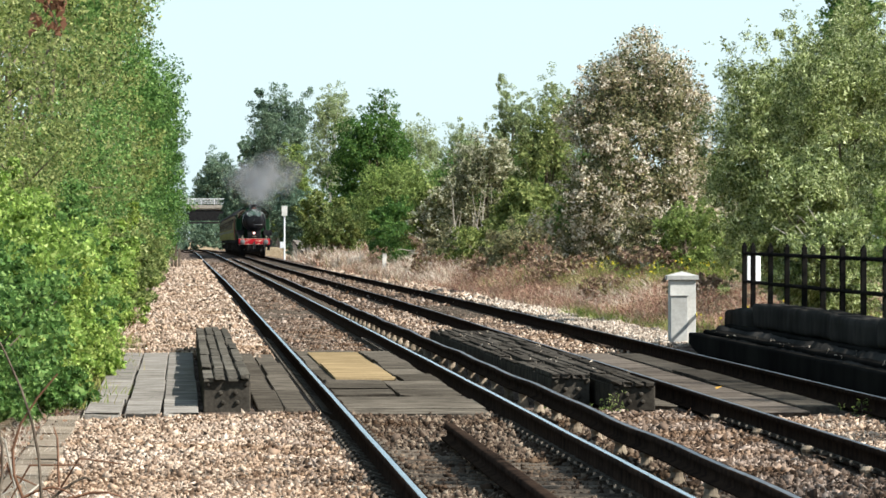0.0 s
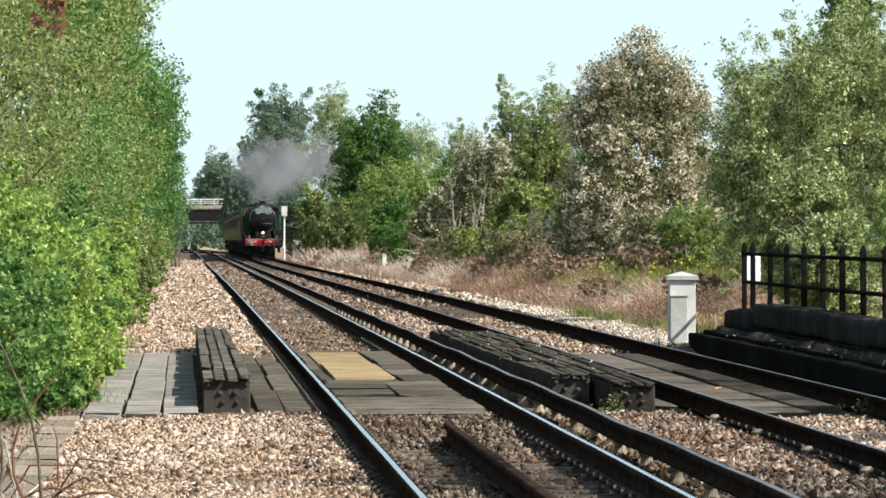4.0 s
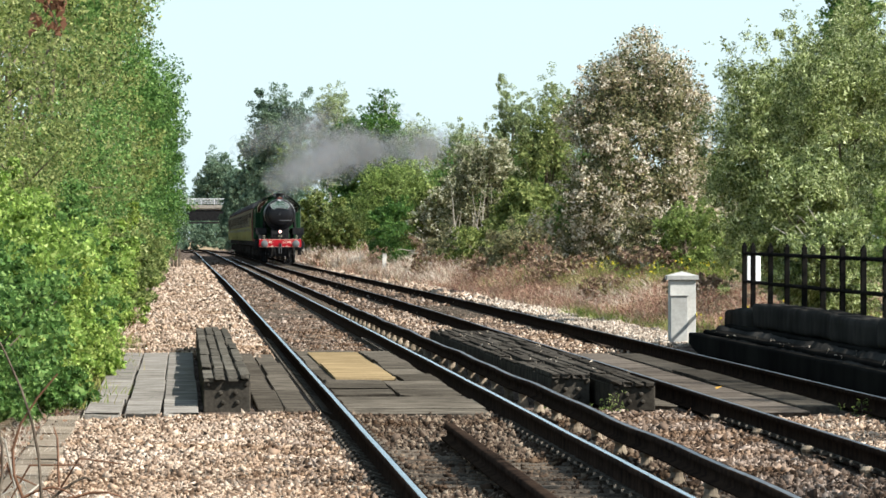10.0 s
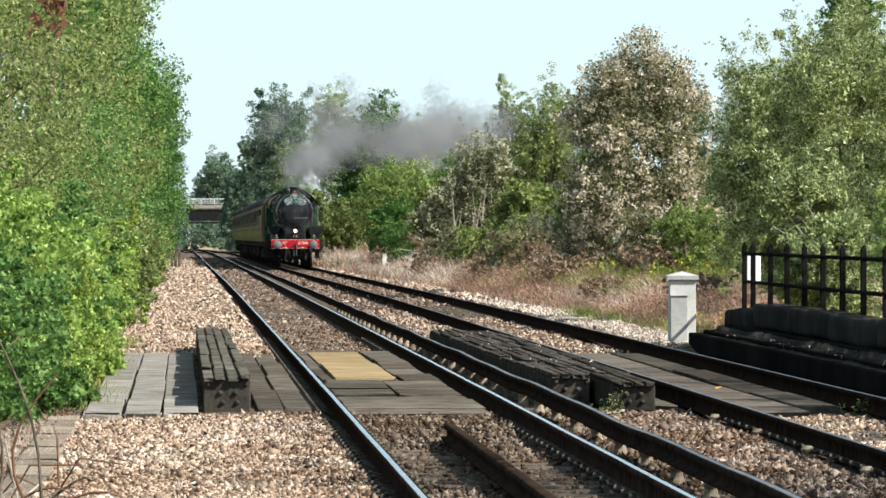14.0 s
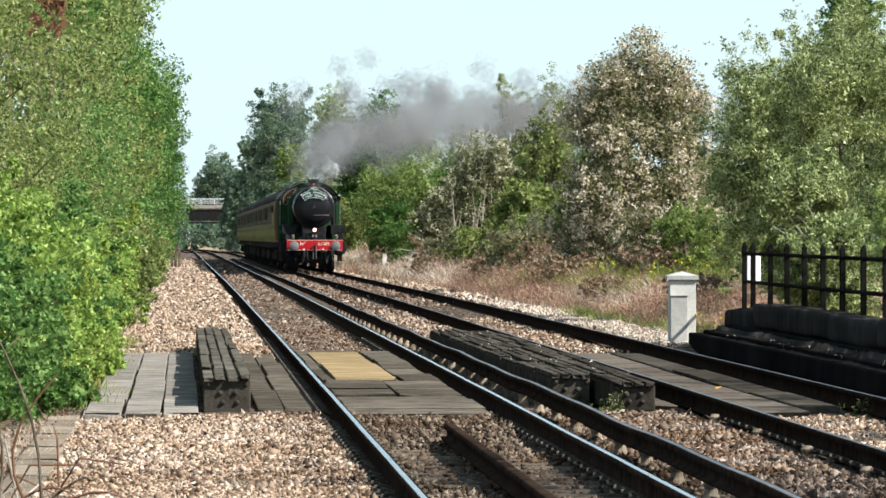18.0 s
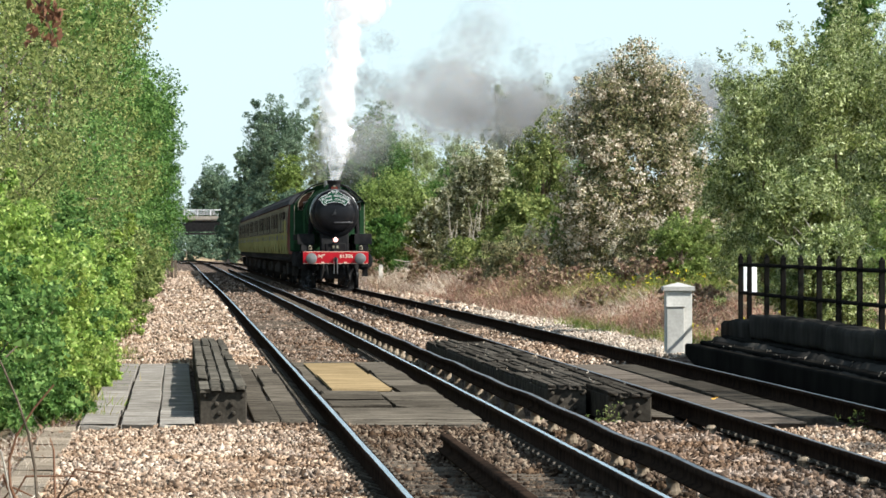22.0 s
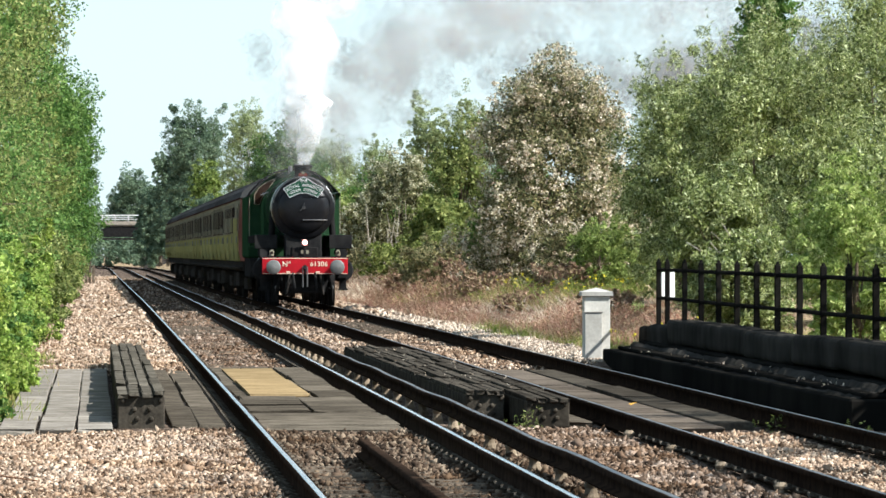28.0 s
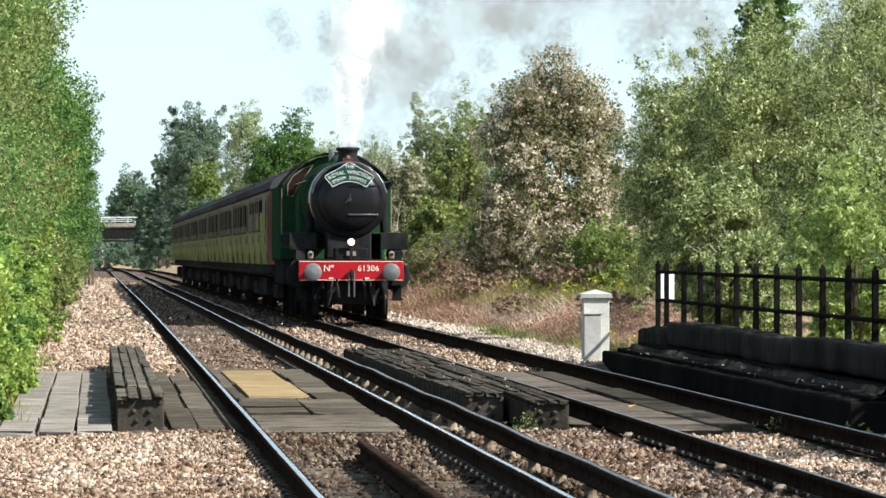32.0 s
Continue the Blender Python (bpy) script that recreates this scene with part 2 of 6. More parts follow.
LEAF = {
    "lime": island_mat("bright_green_leaf", [(0.088, 0.150, 0.030), (0.190, 0.300, 0.056), (0.330, 0.455, 0.095), (0.570, 0.665, 0.230)], 0.5, 0.42, (0.8, 0.75, 0.6)),
    "hedge": island_mat("mixed_hedge_leaf", [(0.058, 0.084, 0.024), (0.135, 0.176, 0.050), (0.250, 0.285, 0.095), (0.450, 0.465, 0.190)], 0.5, 0.42, (0.78, 0.82, 0.62)),
    # the palest willow tone puts leaf glints into the colour
    "willow": island_mat("willow_leaf_with_glint_tone", [(0.042, 0.060, 0.016), (0.125, 0.165, 0.044), (0.290, 0.345, 0.110), (0.720, 0.760, 0.440)], 0.42, 0.38, (0.8, 0.8, 0.66), 0.6, 0.3),
    "mid": island_mat("fresh_green_leaf", [(0.040, 0.085, 0.020), (0.085, 0.170, 0.040), (0.150, 0.260, 0.065), (0.300, 0.420, 0.130)], 0.5, 0.4, (0.75, 0.8, 0.7)),
    "young": island_mat("young_willow_leaf", [(0.100, 0.150, 0.034), (0.235, 0.320, 0.078), (0.390, 0.470, 0.145), (0.620, 0.670, 0.290)], 0.45, 0.45),
    "oak": island_mat("deep_green_leaf", [(0.030, 0.070, 0.015), (0.060, 0.125, 0.026), (0.100, 0.180, 0.040), (0.160, 0.245, 0.060)], 0.5, 0.35, (0.7, 0.8, 0.7)),
    # pale birch green, lightened further so its colour holds the distant haze
    "birch": island_mat("haze_paled_birch_leaf", [(0.180, 0.230, 0.110), (0.290, 0.345, 0.165), (0.420, 0.470, 0.240)], 0.5, 0.4, (0.8, 0.8, 0.75)),
    # far leaf colours are lightened to carry the haze of distance
    "far": island_mat("haze_tinted_far_leaf", [(0.092, 0.142, 0.086), (0.150, 0.208, 0.130), (0.240, 0.305, 0.198)], 0.6, 0.35, (0.7, 0.78, 0.8)),
    "may": island_mat("faded_hawthorn_bloom", [(0.26, 0.2, 0.12), (0.44, 0.36, 0.24), (0.62, 0.54, 0.39), (0.74, 0.66, 0.51), (0.82, 0.75, 0.62), (0.4, 0.26, 0.19)], 0.65, 0.3),
    "maypale": island_mat("grey_hawthorn_bloom", [(0.26, 0.26, 0.14), (0.42, 0.4, 0.26), (0.58, 0.55, 0.4), (0.72, 0.69, 0.54)], 0.65, 0.35),
    "maygrey": island_mat("grey_hawthorn_leaf", [(0.05, 0.06, 0.028), (0.11, 0.12, 0.055), (0.22, 0.22, 0.11), (0.38, 0.36, 0.22)], 0.6, 0.35, (0.85, 0.8, 0.7)),
    "maygreen": island_mat("dull_hawthorn_leaf", [(0.05, 0.06, 0.028), (0.1, 0.115, 0.05), (0.18, 0.18, 0.085), (0.27, 0.235, 0.14), (0.4, 0.38, 0.18)], 0.6, 0.38, (0.9, 0.84, 0.78)),
    "fresh": island_mat("light_green_bush_leaf", [(0.07, 0.1, 0.026), (0.15, 0.205, 0.056), (0.26, 0.33, 0.095), (0.42, 0.48, 0.17)], 0.5, 0.42, (0.8, 0.85, 0.7)),
    "bramble": island_mat("brown_bramble_leaf", [(0.110, 0.060, 0.042), (0.220, 0.135, 0.095), (0.360, 0.250, 0.170), (0.200, 0.200, 0.075)], 0.75, 0.2),
}
M_STONE_MID = island_mat("brown_ballast_stone", [(0.035, 0.024, 0.018), (0.09, 0.064, 0.047), (0.16, 0.116, 0.088), (0.24, 0.178, 0.138), (0.4, 0.32, 0.26)], 0.9, spec=0.0,
                         patch=(0.7, 0.6, 0.5), patch_scale=0.6)
M_GREEN = mat("apple_green_paint", (0.016, 0.042, 0.02), (0.024, 0.056, 0.028), 2, 0.4, 0, 0.02, rand=0.0)
M_BUFFER = mat("dull_grey_buffer_steel", (0.1, 0.1, 0.1), (0.17, 0.17, 0.165), 5, 0.5, 0.1, 0.05, rand=0.0, spec=0.3)
M_CREST = mat("faded_red_crest", (0.12, 0.028, 0.022), (0.2, 0.06, 0.04), 14, 0.6, 0, 0.05, rand=0.0)
M_SMOKEBOX = mat("polished_smokebox_black", (0.006, 0.006, 0.007), (0.012, 0.012, 0.014), 3, 0.3, 0, 0.02, rand=0.0, spec=0.22)
M_RED = mat("red_buffer_beam_paint", (0.32, 0.007, 0.014), (0.4, 0.01, 0.018), 2, 0.4, 0, 0.02, rand=0.0, spec=0.2)
M_CREAM_TEXT = mat("cream_lettering", (0.75, 0.68, 0.5), (0.8, 0.74, 0.58), 3, 0.5, 0, 0.0, rand=0.0)
M_STEEL = mat("dull_bright_steel", (0.13, 0.13, 0.13), (0.24, 0.24, 0.24), 4, 0.42, 0.8, 0.05, rand=0.0)
M_BOARD = mat("dark_green_headboard", (0.015, 0.06, 0.035), (0.025, 0.085, 0.05), 4, 0.4, 0, 0.02, rand=0.0)
M_LAMP = mat("pink_lamp_glare", (0.9, 0.6, 0.5), (1, 0.75, 0.65), 3, 0.3, 0, 0.0, emit=(1.0, 0.36, 0.3), power=1.3)
M_LAMPHOT = mat("bright_lamp_heart", (1, 0.9, 0.85), (1, 0.95, 0.9), 3, 0.3, 0, 0.0, emit=(1.0, 0.85, 0.78), power=9.0)
M_LAMPOFF = mat("white_lamp_case", (0.16, 0.15, 0.11), (0.26, 0.24, 0.18), 8, 0.4, 0, 0.02)
M_CREAM = mat("cream_coach_paint", (0.185, 0.17, 0.068), (0.255, 0.235, 0.095), 2, 0.55, 0, 0.02, rand=0.08, spec=0.0)
M_MAROON = mat("maroon_brown_coach_paint", (0.035, 0.018, 0.015), (0.055, 0.028, 0.024), 2, 0.45, 0, 0.02, rand=0.05, spec=0.0)
# upper coach colour is greyed for reflection on the shaded flank
M_UPPER = mat("shade_dulled_coach_paint", (0.15, 0.138, 0.096), (0.22, 0.2, 0.142), 2, 0.5, 0, 0.02, rand=0.08)
M_ROOF = mat("grey_coach_roof", (0.03, 0.03, 0.031), (0.065, 0.065, 0.065), 2, 0.7, 0, 0.05)
# grimy black, raised in colour the way haze lifts dark parts
M_UNDER = mat("grimy_haze_lifted_underframe", (0.02, 0.018, 0.016), (0.05, 0.044, 0.039), 3, 0.9, 0, 0.2)
M_GLASS = mat("dark_window_glass", (0.02, 0.015, 0.013), (0.032, 0.024, 0.021), 2, 0.35, 0, 0.0)


def vapour_mat(name, color, thick, low=0.36, high=0.68):
    """Thin vapour: each skin of a puff takes only a little of the light."""
    m = bpy.data.materials.new(name)
    m.use_nodes = True
    nt = m.node_tree
    nt.nodes.remove(nt.nodes["Principled BSDF"])
    d, t, clear = nt.nodes.new("ShaderNodeBsdfDiffuse"), nt.nodes.new("ShaderNodeBsdfTranslucent"), nt.nodes.new("ShaderNodeBsdfTransparent")
    d.inputs["Color"].default_value = t.inputs["Color"].default_value = (*color, 1)
    body, mix = nt.nodes.new("ShaderNodeMixShader"), nt.nodes.new("ShaderNodeMixShader")
    body.inputs[0].default_value = 0.5
    nt.links.new(d.outputs[0], body.inputs[1])
    nt.links.new(t.outputs[0], body.inputs[2])
    tc, n, r = nt.nodes.new("ShaderNodeTexCoord"), nt.nodes.new("ShaderNodeTexNoise"), nt.nodes.new("ShaderNodeMapRange")
    n.inputs["Scale"].default_value, n.inputs["Detail"].default_value = 3.0, 4.0
    nt.links.new(tc.outputs["Object"], n.inputs["Vector"])
    nt.links.new(n.outputs["Fac"], r.inputs["Value"])
    r.inputs["From Min"].default_value, r.inputs["From Max"].default_value = low, high
    r.inputs["To Min"].default_value, r.inputs["To Max"].default_value = 0.0, thick
    nt.links.new(r.outputs[0], mix.inputs[0])
    nt.links.new(clear.outputs[0], mix.inputs[1])
    nt.links.new(body.outputs[0], mix.inputs[2])
    nt.links.new(mix.outputs[0], nt.nodes["Material Output"].inputs["Surface"])
    return m


M_STEAM = vapour_mat("white_steam", (0.97, 0.97, 0.97), 0.24, 0.3, 0.72)
M_SMOKE = vapour_mat("grey_coal_smoke", (0.29, 0.29, 0.292), 0.072)
M_HAZESMOKE = vapour_mat("thin_grey_coal_smoke", (0.48, 0.475, 0.47), 0.031, 0.28, 0.72)
M_THINSTEAM = vapour_mat("thin_white_steam", (0.97, 0.97, 0.97), 0.16)
M_JETSTEAM = vapour_mat("rising_white_steam", (0.97, 0.97, 0.97), 0.42)


# ---- building blocks ----
def part(name, bm, material, parent=None, label=""):
    me = bpy.data.meshes.new(name)
    bm.to_mesh(me)
    bm.free()
    return piece(name, me, material, parent, label)


def piece(name, me, material, parent=None, label=""):
    if material and not me.materials:
        me.materials.append(material)
    ob = new(name, me)
    if parent:
        ob.parent = parent
    if label:
        ob["label"] = label
    return ob


def box(bm, x0, x1, y0, y1, z0, z1, bevel=0.0):
    r = bmesh.ops.create_cube(bm, size=1.0, matrix=Matrix.Translation(((x0 + x1) / 2, (y0 + y1) / 2, (z0 + z1) / 2)) @ Matrix.Diagonal((x1 - x0, y1 - y0, z1 - z0, 1)))
    if bevel:
        es = list({e for v in r["verts"] for e in v.link_edges})
        bmesh.ops.bevel(bm, geom=es, offset=bevel, segments=1, affect="EDGES")


def block(name, x0, x1, y0, y1, z0, z1, material, parent=None, label="", bevel=0.006):
    bm = bmesh.new()
    box(bm, x0, x1, y0, y1, z0, z1, bevel)
    return part(name, bm, material, parent, label)


def rod(bm, a, b, r, r2=None, n=8):
    a, b = Vector(a), Vector(b)
    d = b - a
    m = Matrix.Translation((a + b) / 2) @ d.to_track_quat("Z", "Y").to_matrix().to_4x4()
    bmesh.ops.create_cone(bm, cap_ends=True, segments=n, radius1=r, radius2=r if r2 is None else r2, depth=d.length, matrix=m)


def lathe(bm, prof, axis="Y", centre=(0, 0, 0), n=32):
    """Turn a list of (radius, along) about an axis through centre."""
    rings = []
    for r, t in prof:
        ring = []
        for i in range(n):
            a = 2 * math.pi * i / n
            u, v = r * math.cos(a), r * math.sin(a)
            co = {"Y": (u, t, v), "Z": (u, v, t), "X": (t, u, v)}[axis]
            ring.append(bm.verts.new(Vector(co) + Vector(centre)))
        rings.append(ring)
    for p, q in zip(rings, rings[1:]):
        for i in range(n):
            bm.faces.new((p[i], p[(i + 1) % n], q[(i + 1) % n], q[i]))
    for ring, r in ((rings[0], prof[0][0]), (rings[-1], prof[-1][0])):
        if r > 1e-4:
            bm.faces.new(ring)
    bmesh.ops.recalc_face_normals(bm, faces=bm.faces)


def smooth(ob):
    for p in ob.data.polygons:
        p.use_smooth = True
    return ob


def sweep(bm, pts, radii, n=6):
    """A bent tapering tube through pts."""
    rings = []
    for i, p in enumerate(pts):
        d = (pts[min(i + 1, len(pts) - 1)] - pts[max(i - 1, 0)]).normalized()
        u = d.orthogonal().normalized()
        v = d.cross(u)
        rings.append([bm.verts.new(p + radii[i] * (math.cos(2 * math.pi * k / n) * u + math.sin(2 * math.pi * k / n) * v)) for k in range(n)])
    for p, q in zip(rings, rings[1:]):
        for k in range(n):
            bm.faces.new((p[k], p[(k + 1) % n], q[(k + 1) % n], q[k]))
    bm.faces.new(rings[-1])


def mesh_from(name, verts, faces):
    """A mesh from numpy arrays: verts (n, 3), faces (m, k)."""
    me = bpy.data.meshes.new(name)
    m, k = faces.shape
    me.vertices.add(len(verts))
    me.vertices.foreach_set("co", np.ascontiguousarray(verts, dtype=np.float32).ravel())
    me.loops.add(m * k)
    me.loops.foreach_set("vertex_index", np.ascontiguousarray(faces, dtype=np.int32).ravel())
    me.polygons.add(m)
    me.polygons.foreach_set("loop_start", np.arange(0, m * k, k, dtype=np.int32))
    me.update(calc_edges=True)
    return me


def thing(name, label, category, group="", at=(0, 0, 0), kind=""):
    ob = new(name)
    ob.location = at
    return tagged(ob, label, category, group, kind)


# ---- lie of the land ----
def level(y):
    """Rail level along the line: flat near the camera, then gently falling."""
    y = np.asarray(y, dtype=float)
    z = -0.00133 * 15 * np.logaddexp(0, (y - 45) / 15.0)
    far = np.clip(y - 480, 0, 400)
    return z - 0.4e-5 * far * far


TRACK1 = ((-100, 2.09), (40, 2.09), (60, 2.12), (100, 2.14), (200, 2.18), (280, 2.12), (400, 2.05), (490, 2.05), (750, 2.03), (1000, 0.5), (1200, -4.0), (2500, -80))
TRACK2 = ((-100, 5.51), (40, 5.51), (60, 5.53), (100, 5.58), (145, 5.70), (200, 5.62), (280, 5.47), (350, 5.38), (480, 5.36), (600, 5.35), (750, 5.35), (1000, 3.8), (1200, -0.7), (2500, -76))


def on_track(table, y):
    """Centre line of a track, smoothed."""
    ys, xs = [a for a, _ in table], [b for _, b in table]
    y = np.asarray(y, dtype=float)
    return sum(np.interp(y + d, ys, xs) for d in (-40, -20, 0, 20, 40)) / 5


def ground(x, y):
    """Height of the ground away from the ballast."""
    x, y = np.asarray(x, dtype=float), np.asarray(y, dtype=float)
    bank = np.clip((x - 7.6) / 3.5, 0, 1)
    bank = bank * bank * (3 - 2 * bank) * 0.75 * np.clip((y - 84) / 20, 0, 1)
    left = np.clip((-0.8 - x) / 1.5, 0, 1) * 0.12
    return level(y) - 0.27 + bank - left


# ---- ground and ballast ----
def sheet(name, xs, ys, height, material, label):
    X, Y = np.meshgrid(xs, ys)
    V = np.stack([X, Y, height(X, Y)], -1).reshape(-1, 3)
    n = len(xs)
    i = (np.arange(len(ys) - 1)[:, None] * n + np.arange(n - 1)[None, :]).ravel()
    ob = piece(name, mesh_from(name, V, np.stack([i, i + 1, i + n + 1, i + n], -1)), material)
    return smooth(tagged(ob, label, name.replace("_", " "), kind="structure"))


sheet("ground", np.concatenate([np.linspace(-1500, -30, 12), np.linspace(-20, 30, 51), np.linspace(40, 1500, 12)]),
      np.concatenate([np.linspace(-400, 20, 12), np.arange(24, 160, 3.0), np.arange(160, 900, 12.0), np.linspace(910, 3000, 14)]),
      ground, M_SOIL, "dry brown earth and straw beside the railway")


def bed_height(x, y):
    c1, c2 = on_track(TRACK1, y), on_track(TRACK2, y)
    z = level(y) - 0.19 + 0.035 * (x < 1.3)
    four = (np.abs(x - c1) < 0.72) | (np.abs(x - c2) < 0.72)
    z = np.where(four, z - 0.02, z)
    z = z - 0.22 * np.clip((-0.95 - x) / 0.8, 0, 1) - 0.3 * np.clip((x - 7.5) / 0.6, 0, 1)
    z = z + 0.14 * np.clip((x - 6.42) / 0.25, 0, 1) * np.clip((y - 86) / 3, 0, 1) * np.clip((270 - y) / 80, 0, 1)
    z = z + 0.075 * (np.abs(x - c1) < 0.72) * np.clip((y - 50) / 4, 0, 1) * (y < 57.3)
    w = np.sin(x * 3.1 + y * 0.9) * np.sin(y * 0.37 + x) * 0.018
    return z + w


sheet("ballast_bed", np.linspace(-1.7, 8.2, 100), np.concatenate([np.arange(20, 100, 0.5), np.arange(100, 300, 2.0), np.arange(300, 1100, 10.0)]),
      bed_height, M_BALLAST, "pinkish beige stone ballast under both tracks")


def stones(name, material, label, areas, seed, few=False):
    """Loose angular stones; areas: x0, x1, y0, y1, stones per square metre, size."""
    rng = np.random.default_rng(seed)
    base = np.array([(1, 0, -0.2), (-0.5, 0.87, -0.2), (-0.5, -0.87, -0.2), (0.3, 0.3, 0.75), (-0.2, -0.3, -0.7)], dtype=float) * 0.62
    tris = np.array([(0, 1, 3), (1, 2, 3), (2, 0, 3), (1, 0, 4), (2, 1, 4), (0, 2, 4)])
    if few:
        base, tris = base[[0, 1, 2, 3]], np.array([(0, 1, 3), (1, 2, 3), (2, 0, 3), (1, 0, 2)])
    c = len(base)
    vs, fs, k = [], [], 0
    for x0, x1, y0, y1, dens, size in areas:
        n = int((x1 - x0) * (y1 - y0) * dens)
        x, y = rng.uniform(x0, x1, n), rng.uniform(y0, y1, n)
        s = size * rng.lognormal(0, 0.3, n)
        z = np.maximum(bed_height(x, y), ground(x, y)) + s * 0.28
        v = base[None] * (1 + rng.uniform(-0.35, 0.35, (n, c, 3))) * s[:, None, None] * rng.uniform(0.65, 1.2, (n, 1, 3))
        q = rng.normal(size=(n, 4))
        q /= np.linalg.norm(q, axis=1)[:, None]
        qw, qa, qb, qc = q.T
        R = np.stack([1 - 2 * (qb * qb + qc * qc), 2 * (qa * qb - qc * qw), 2 * (qa * qc + qb * qw), 2 * (qa * qb + qc * qw), 1 - 2 * (qa * qa + qc * qc), 2 * (qb * qc - qa * qw),
                      2 * (qa * qc - qb * qw), 2 * (qb * qc + qa * qw), 1 - 2 * (qa * qa + qb * qb)], -1).reshape(n, 3, 3)
        v = np.einsum("nij,nkj->nki", R, v) + np.stack([x, y, z], -1)[:, None]
        vs.append(v.reshape(-1, 3))
        fs.append((tris[None] + (np.arange(n) * c + k)[:, None, None]).reshape(-1, 3))
        k += n * c
    ob = piece(name, mesh_from(name, np.concatenate(vs), np.concatenate(fs)), material)
    return tagged(ob, label, "ballast", kind="stuff")


stones("ballast_stones", M_STONE, "loose pinkish beige ballast stones beside the rails",
       [(-0.9, 0.8, 33.5, 43, 1350, 0.027), (-0.9, 0.8, 43, 57.6, 950, 0.031), (0.8, 1.22, 33.5, 57.6, 500, 0.029), (-1.3, 1.2, 84, 110, 230, 0.042), (6.4, 7.0, 46, 59, 900, 0.034), (4.9, 6.15, 44, 58.5, 700, 0.033)], 3)
stones("far_ballast_stones", M_STONE, "loose pinkish beige ballast stones along the line",
       [(-1.2, 1.2, 110, 160, 130, 0.055), (-1.2, 1.2, 160, 240, 75, 0.07), (-1.2, 1.2, 240, 420, 24, 0.1), (3.4, 4.7, 92, 140, 60, 0.05), (6.4, 7.2, 150, 330, 40, 0.08), (4.85, 6.2, 88, 130, 90, 0.045)], 6, True)
stones("shoulder_stones", M_STONE_PALE, "pale clean stones on the shoulder of the far track",
       [(6.6, 7.55, 88.5, 120, 420, 0.032), (6.65, 7.4, 120, 200, 170, 0.045)], 7, True)
stones("bank_chips", M_STONE_PALE, "pale stone chips lying on the bank", [(8.5, 10.0, 130, 152, 45, 0.055), (7.5, 9.5, 150, 200, 10, 0.07), (7.3, 8.5, 100, 130, 25, 0.045)], 9, True)
stones("brown_ballast_stones", M_STONE_MID, "brown ballast stones between the two tracks", [(0.7, 1.22, 33.5, 58.5, 420, 0.03), (3.45, 4.62, 36, 61, 600, 0.037)], 5)
stones("brown_far_stones", M_STONE_MID, "brown ballast stones among the rails past the bridge", [(3.4, 4.7, 92, 150, 70, 0.05), (3.5, 4.5, 150, 300, 45, 0.075), (4.85, 6.2, 88, 150, 70, 0.045), (4.85, 6.2, 150, 300, 40, 0.075), (1.45, 2.75, 86, 140, 190, 0.042), (1.45, 2.75, 140, 240, 80, 0.06), (1.45, 2.75, 240, 400, 22, 0.09)], 8, True)
stones("oily_ballast_stones", M_STONE_DARK, "brown oil-stained ballast stones between the rails",
       [(1.42, 2.78, 33.5, 57.5, 320, 0.036), (2.95, 3.4, 34, 60, 380, 0.038)], 4)


# ---- rails ----
RAIL_PROFILE = ((-0.018, 0.0), (-0.036, -0.006), (-0.036, -0.035), (-0.01, -0.05), (-0.01, -0.135), (-0.07, -0.15), (-0.07, -0.162),
                (0.07, -0.162), (0.07, -0.15), (0.01, -0.135), (0.01, -0.05), (0.036, -0.035), (0.036, -0.006), (0.018, 0.0))
FLAT_PROFILE = ((-0.02, 0.0), (-0.04, -0.005), (-0.04, -0.04), (-0.016, -0.055), (-0.016, -0.1), (-0.06, -0.115), (-0.06, -0.13),
                (0.06, -0.13), (0.06, -0.115), (0.016, -0.1), (0.016, -0.055), (0.04, -0.04), (0.04, -0.005), (0.02, 0.0))


def rail(name, table, offset, lift, profile, y0, y1, top, label, dip=0.0):
    ys = np.concatenate([np.arange(y0, min(y1, 160), 2.0), np.arange(160, y1, 10.0), [y1]]) if y1 > 160 else np.arange(y0, y1 + 0.01, 1.0)
    xs, zs = on_track(table, ys) + offset, level(ys) + lift
    if dip:
        zs = zs + dip * np.sin(ys * 0.55) * np.sin(ys * 0.21 + 1)
    n = len(profile)
    V = np.array([(x + px, y, z + pz) for x, y, z in zip(xs, ys, zs) for px, pz in profile])
    i = (np.arange(len(ys) - 1)[:, None] * n + np.arange(n)[None, :]).ravel()
    j = (np.arange(len(ys) - 1)[:, None] * n + (np.arange(n)[None, :] + 1) % n).ravel()
    me = mesh_from(name, V, np.stack([i, i + n, j + n, j], -1))
    me.materials.append(M_RAIL)
    me.materials.append(top)
    idx = np.tile((np.arange(n) == n - 1).astype(np.int32), len(ys) - 1)
    me.polygons.foreach_set("material_index", idx)
    bm = bmesh.new()
    bm.from_mesh(me)
    bm.verts.ensure_lookup_table()
    bm.faces.new([bm.verts[k] for k in range(n)])
    bmesh.ops.recalc_face_normals(bm, faces=bm.faces)
    bm.to_mesh(me)
    bm.free()
    return tagged(piece(name, me, None), label, "rail", kind="structure")


G = 0.7525
RAILS = [rail("rail", TRACK1, s * G, 0, RAIL_PROFILE, 15, 1100, M_RAIL_TOP, "rusty steel running rail with a polished head", 0.002) for s in (-1, 1)]
RAILS += [rail("rail", TRACK2, s * G, 0, RAIL_PROFILE, 15, 1100, M_COND_TOP, "rusty steel running rail of the far track") for s in (-1, 1)]
COND = rail("conductor_rail", TRACK1, G + 0.41, 0.075, FLAT_PROFILE, 15, 420, M_COND_TOP, "raised conductor rail on insulators beside the running rail", 0.012)
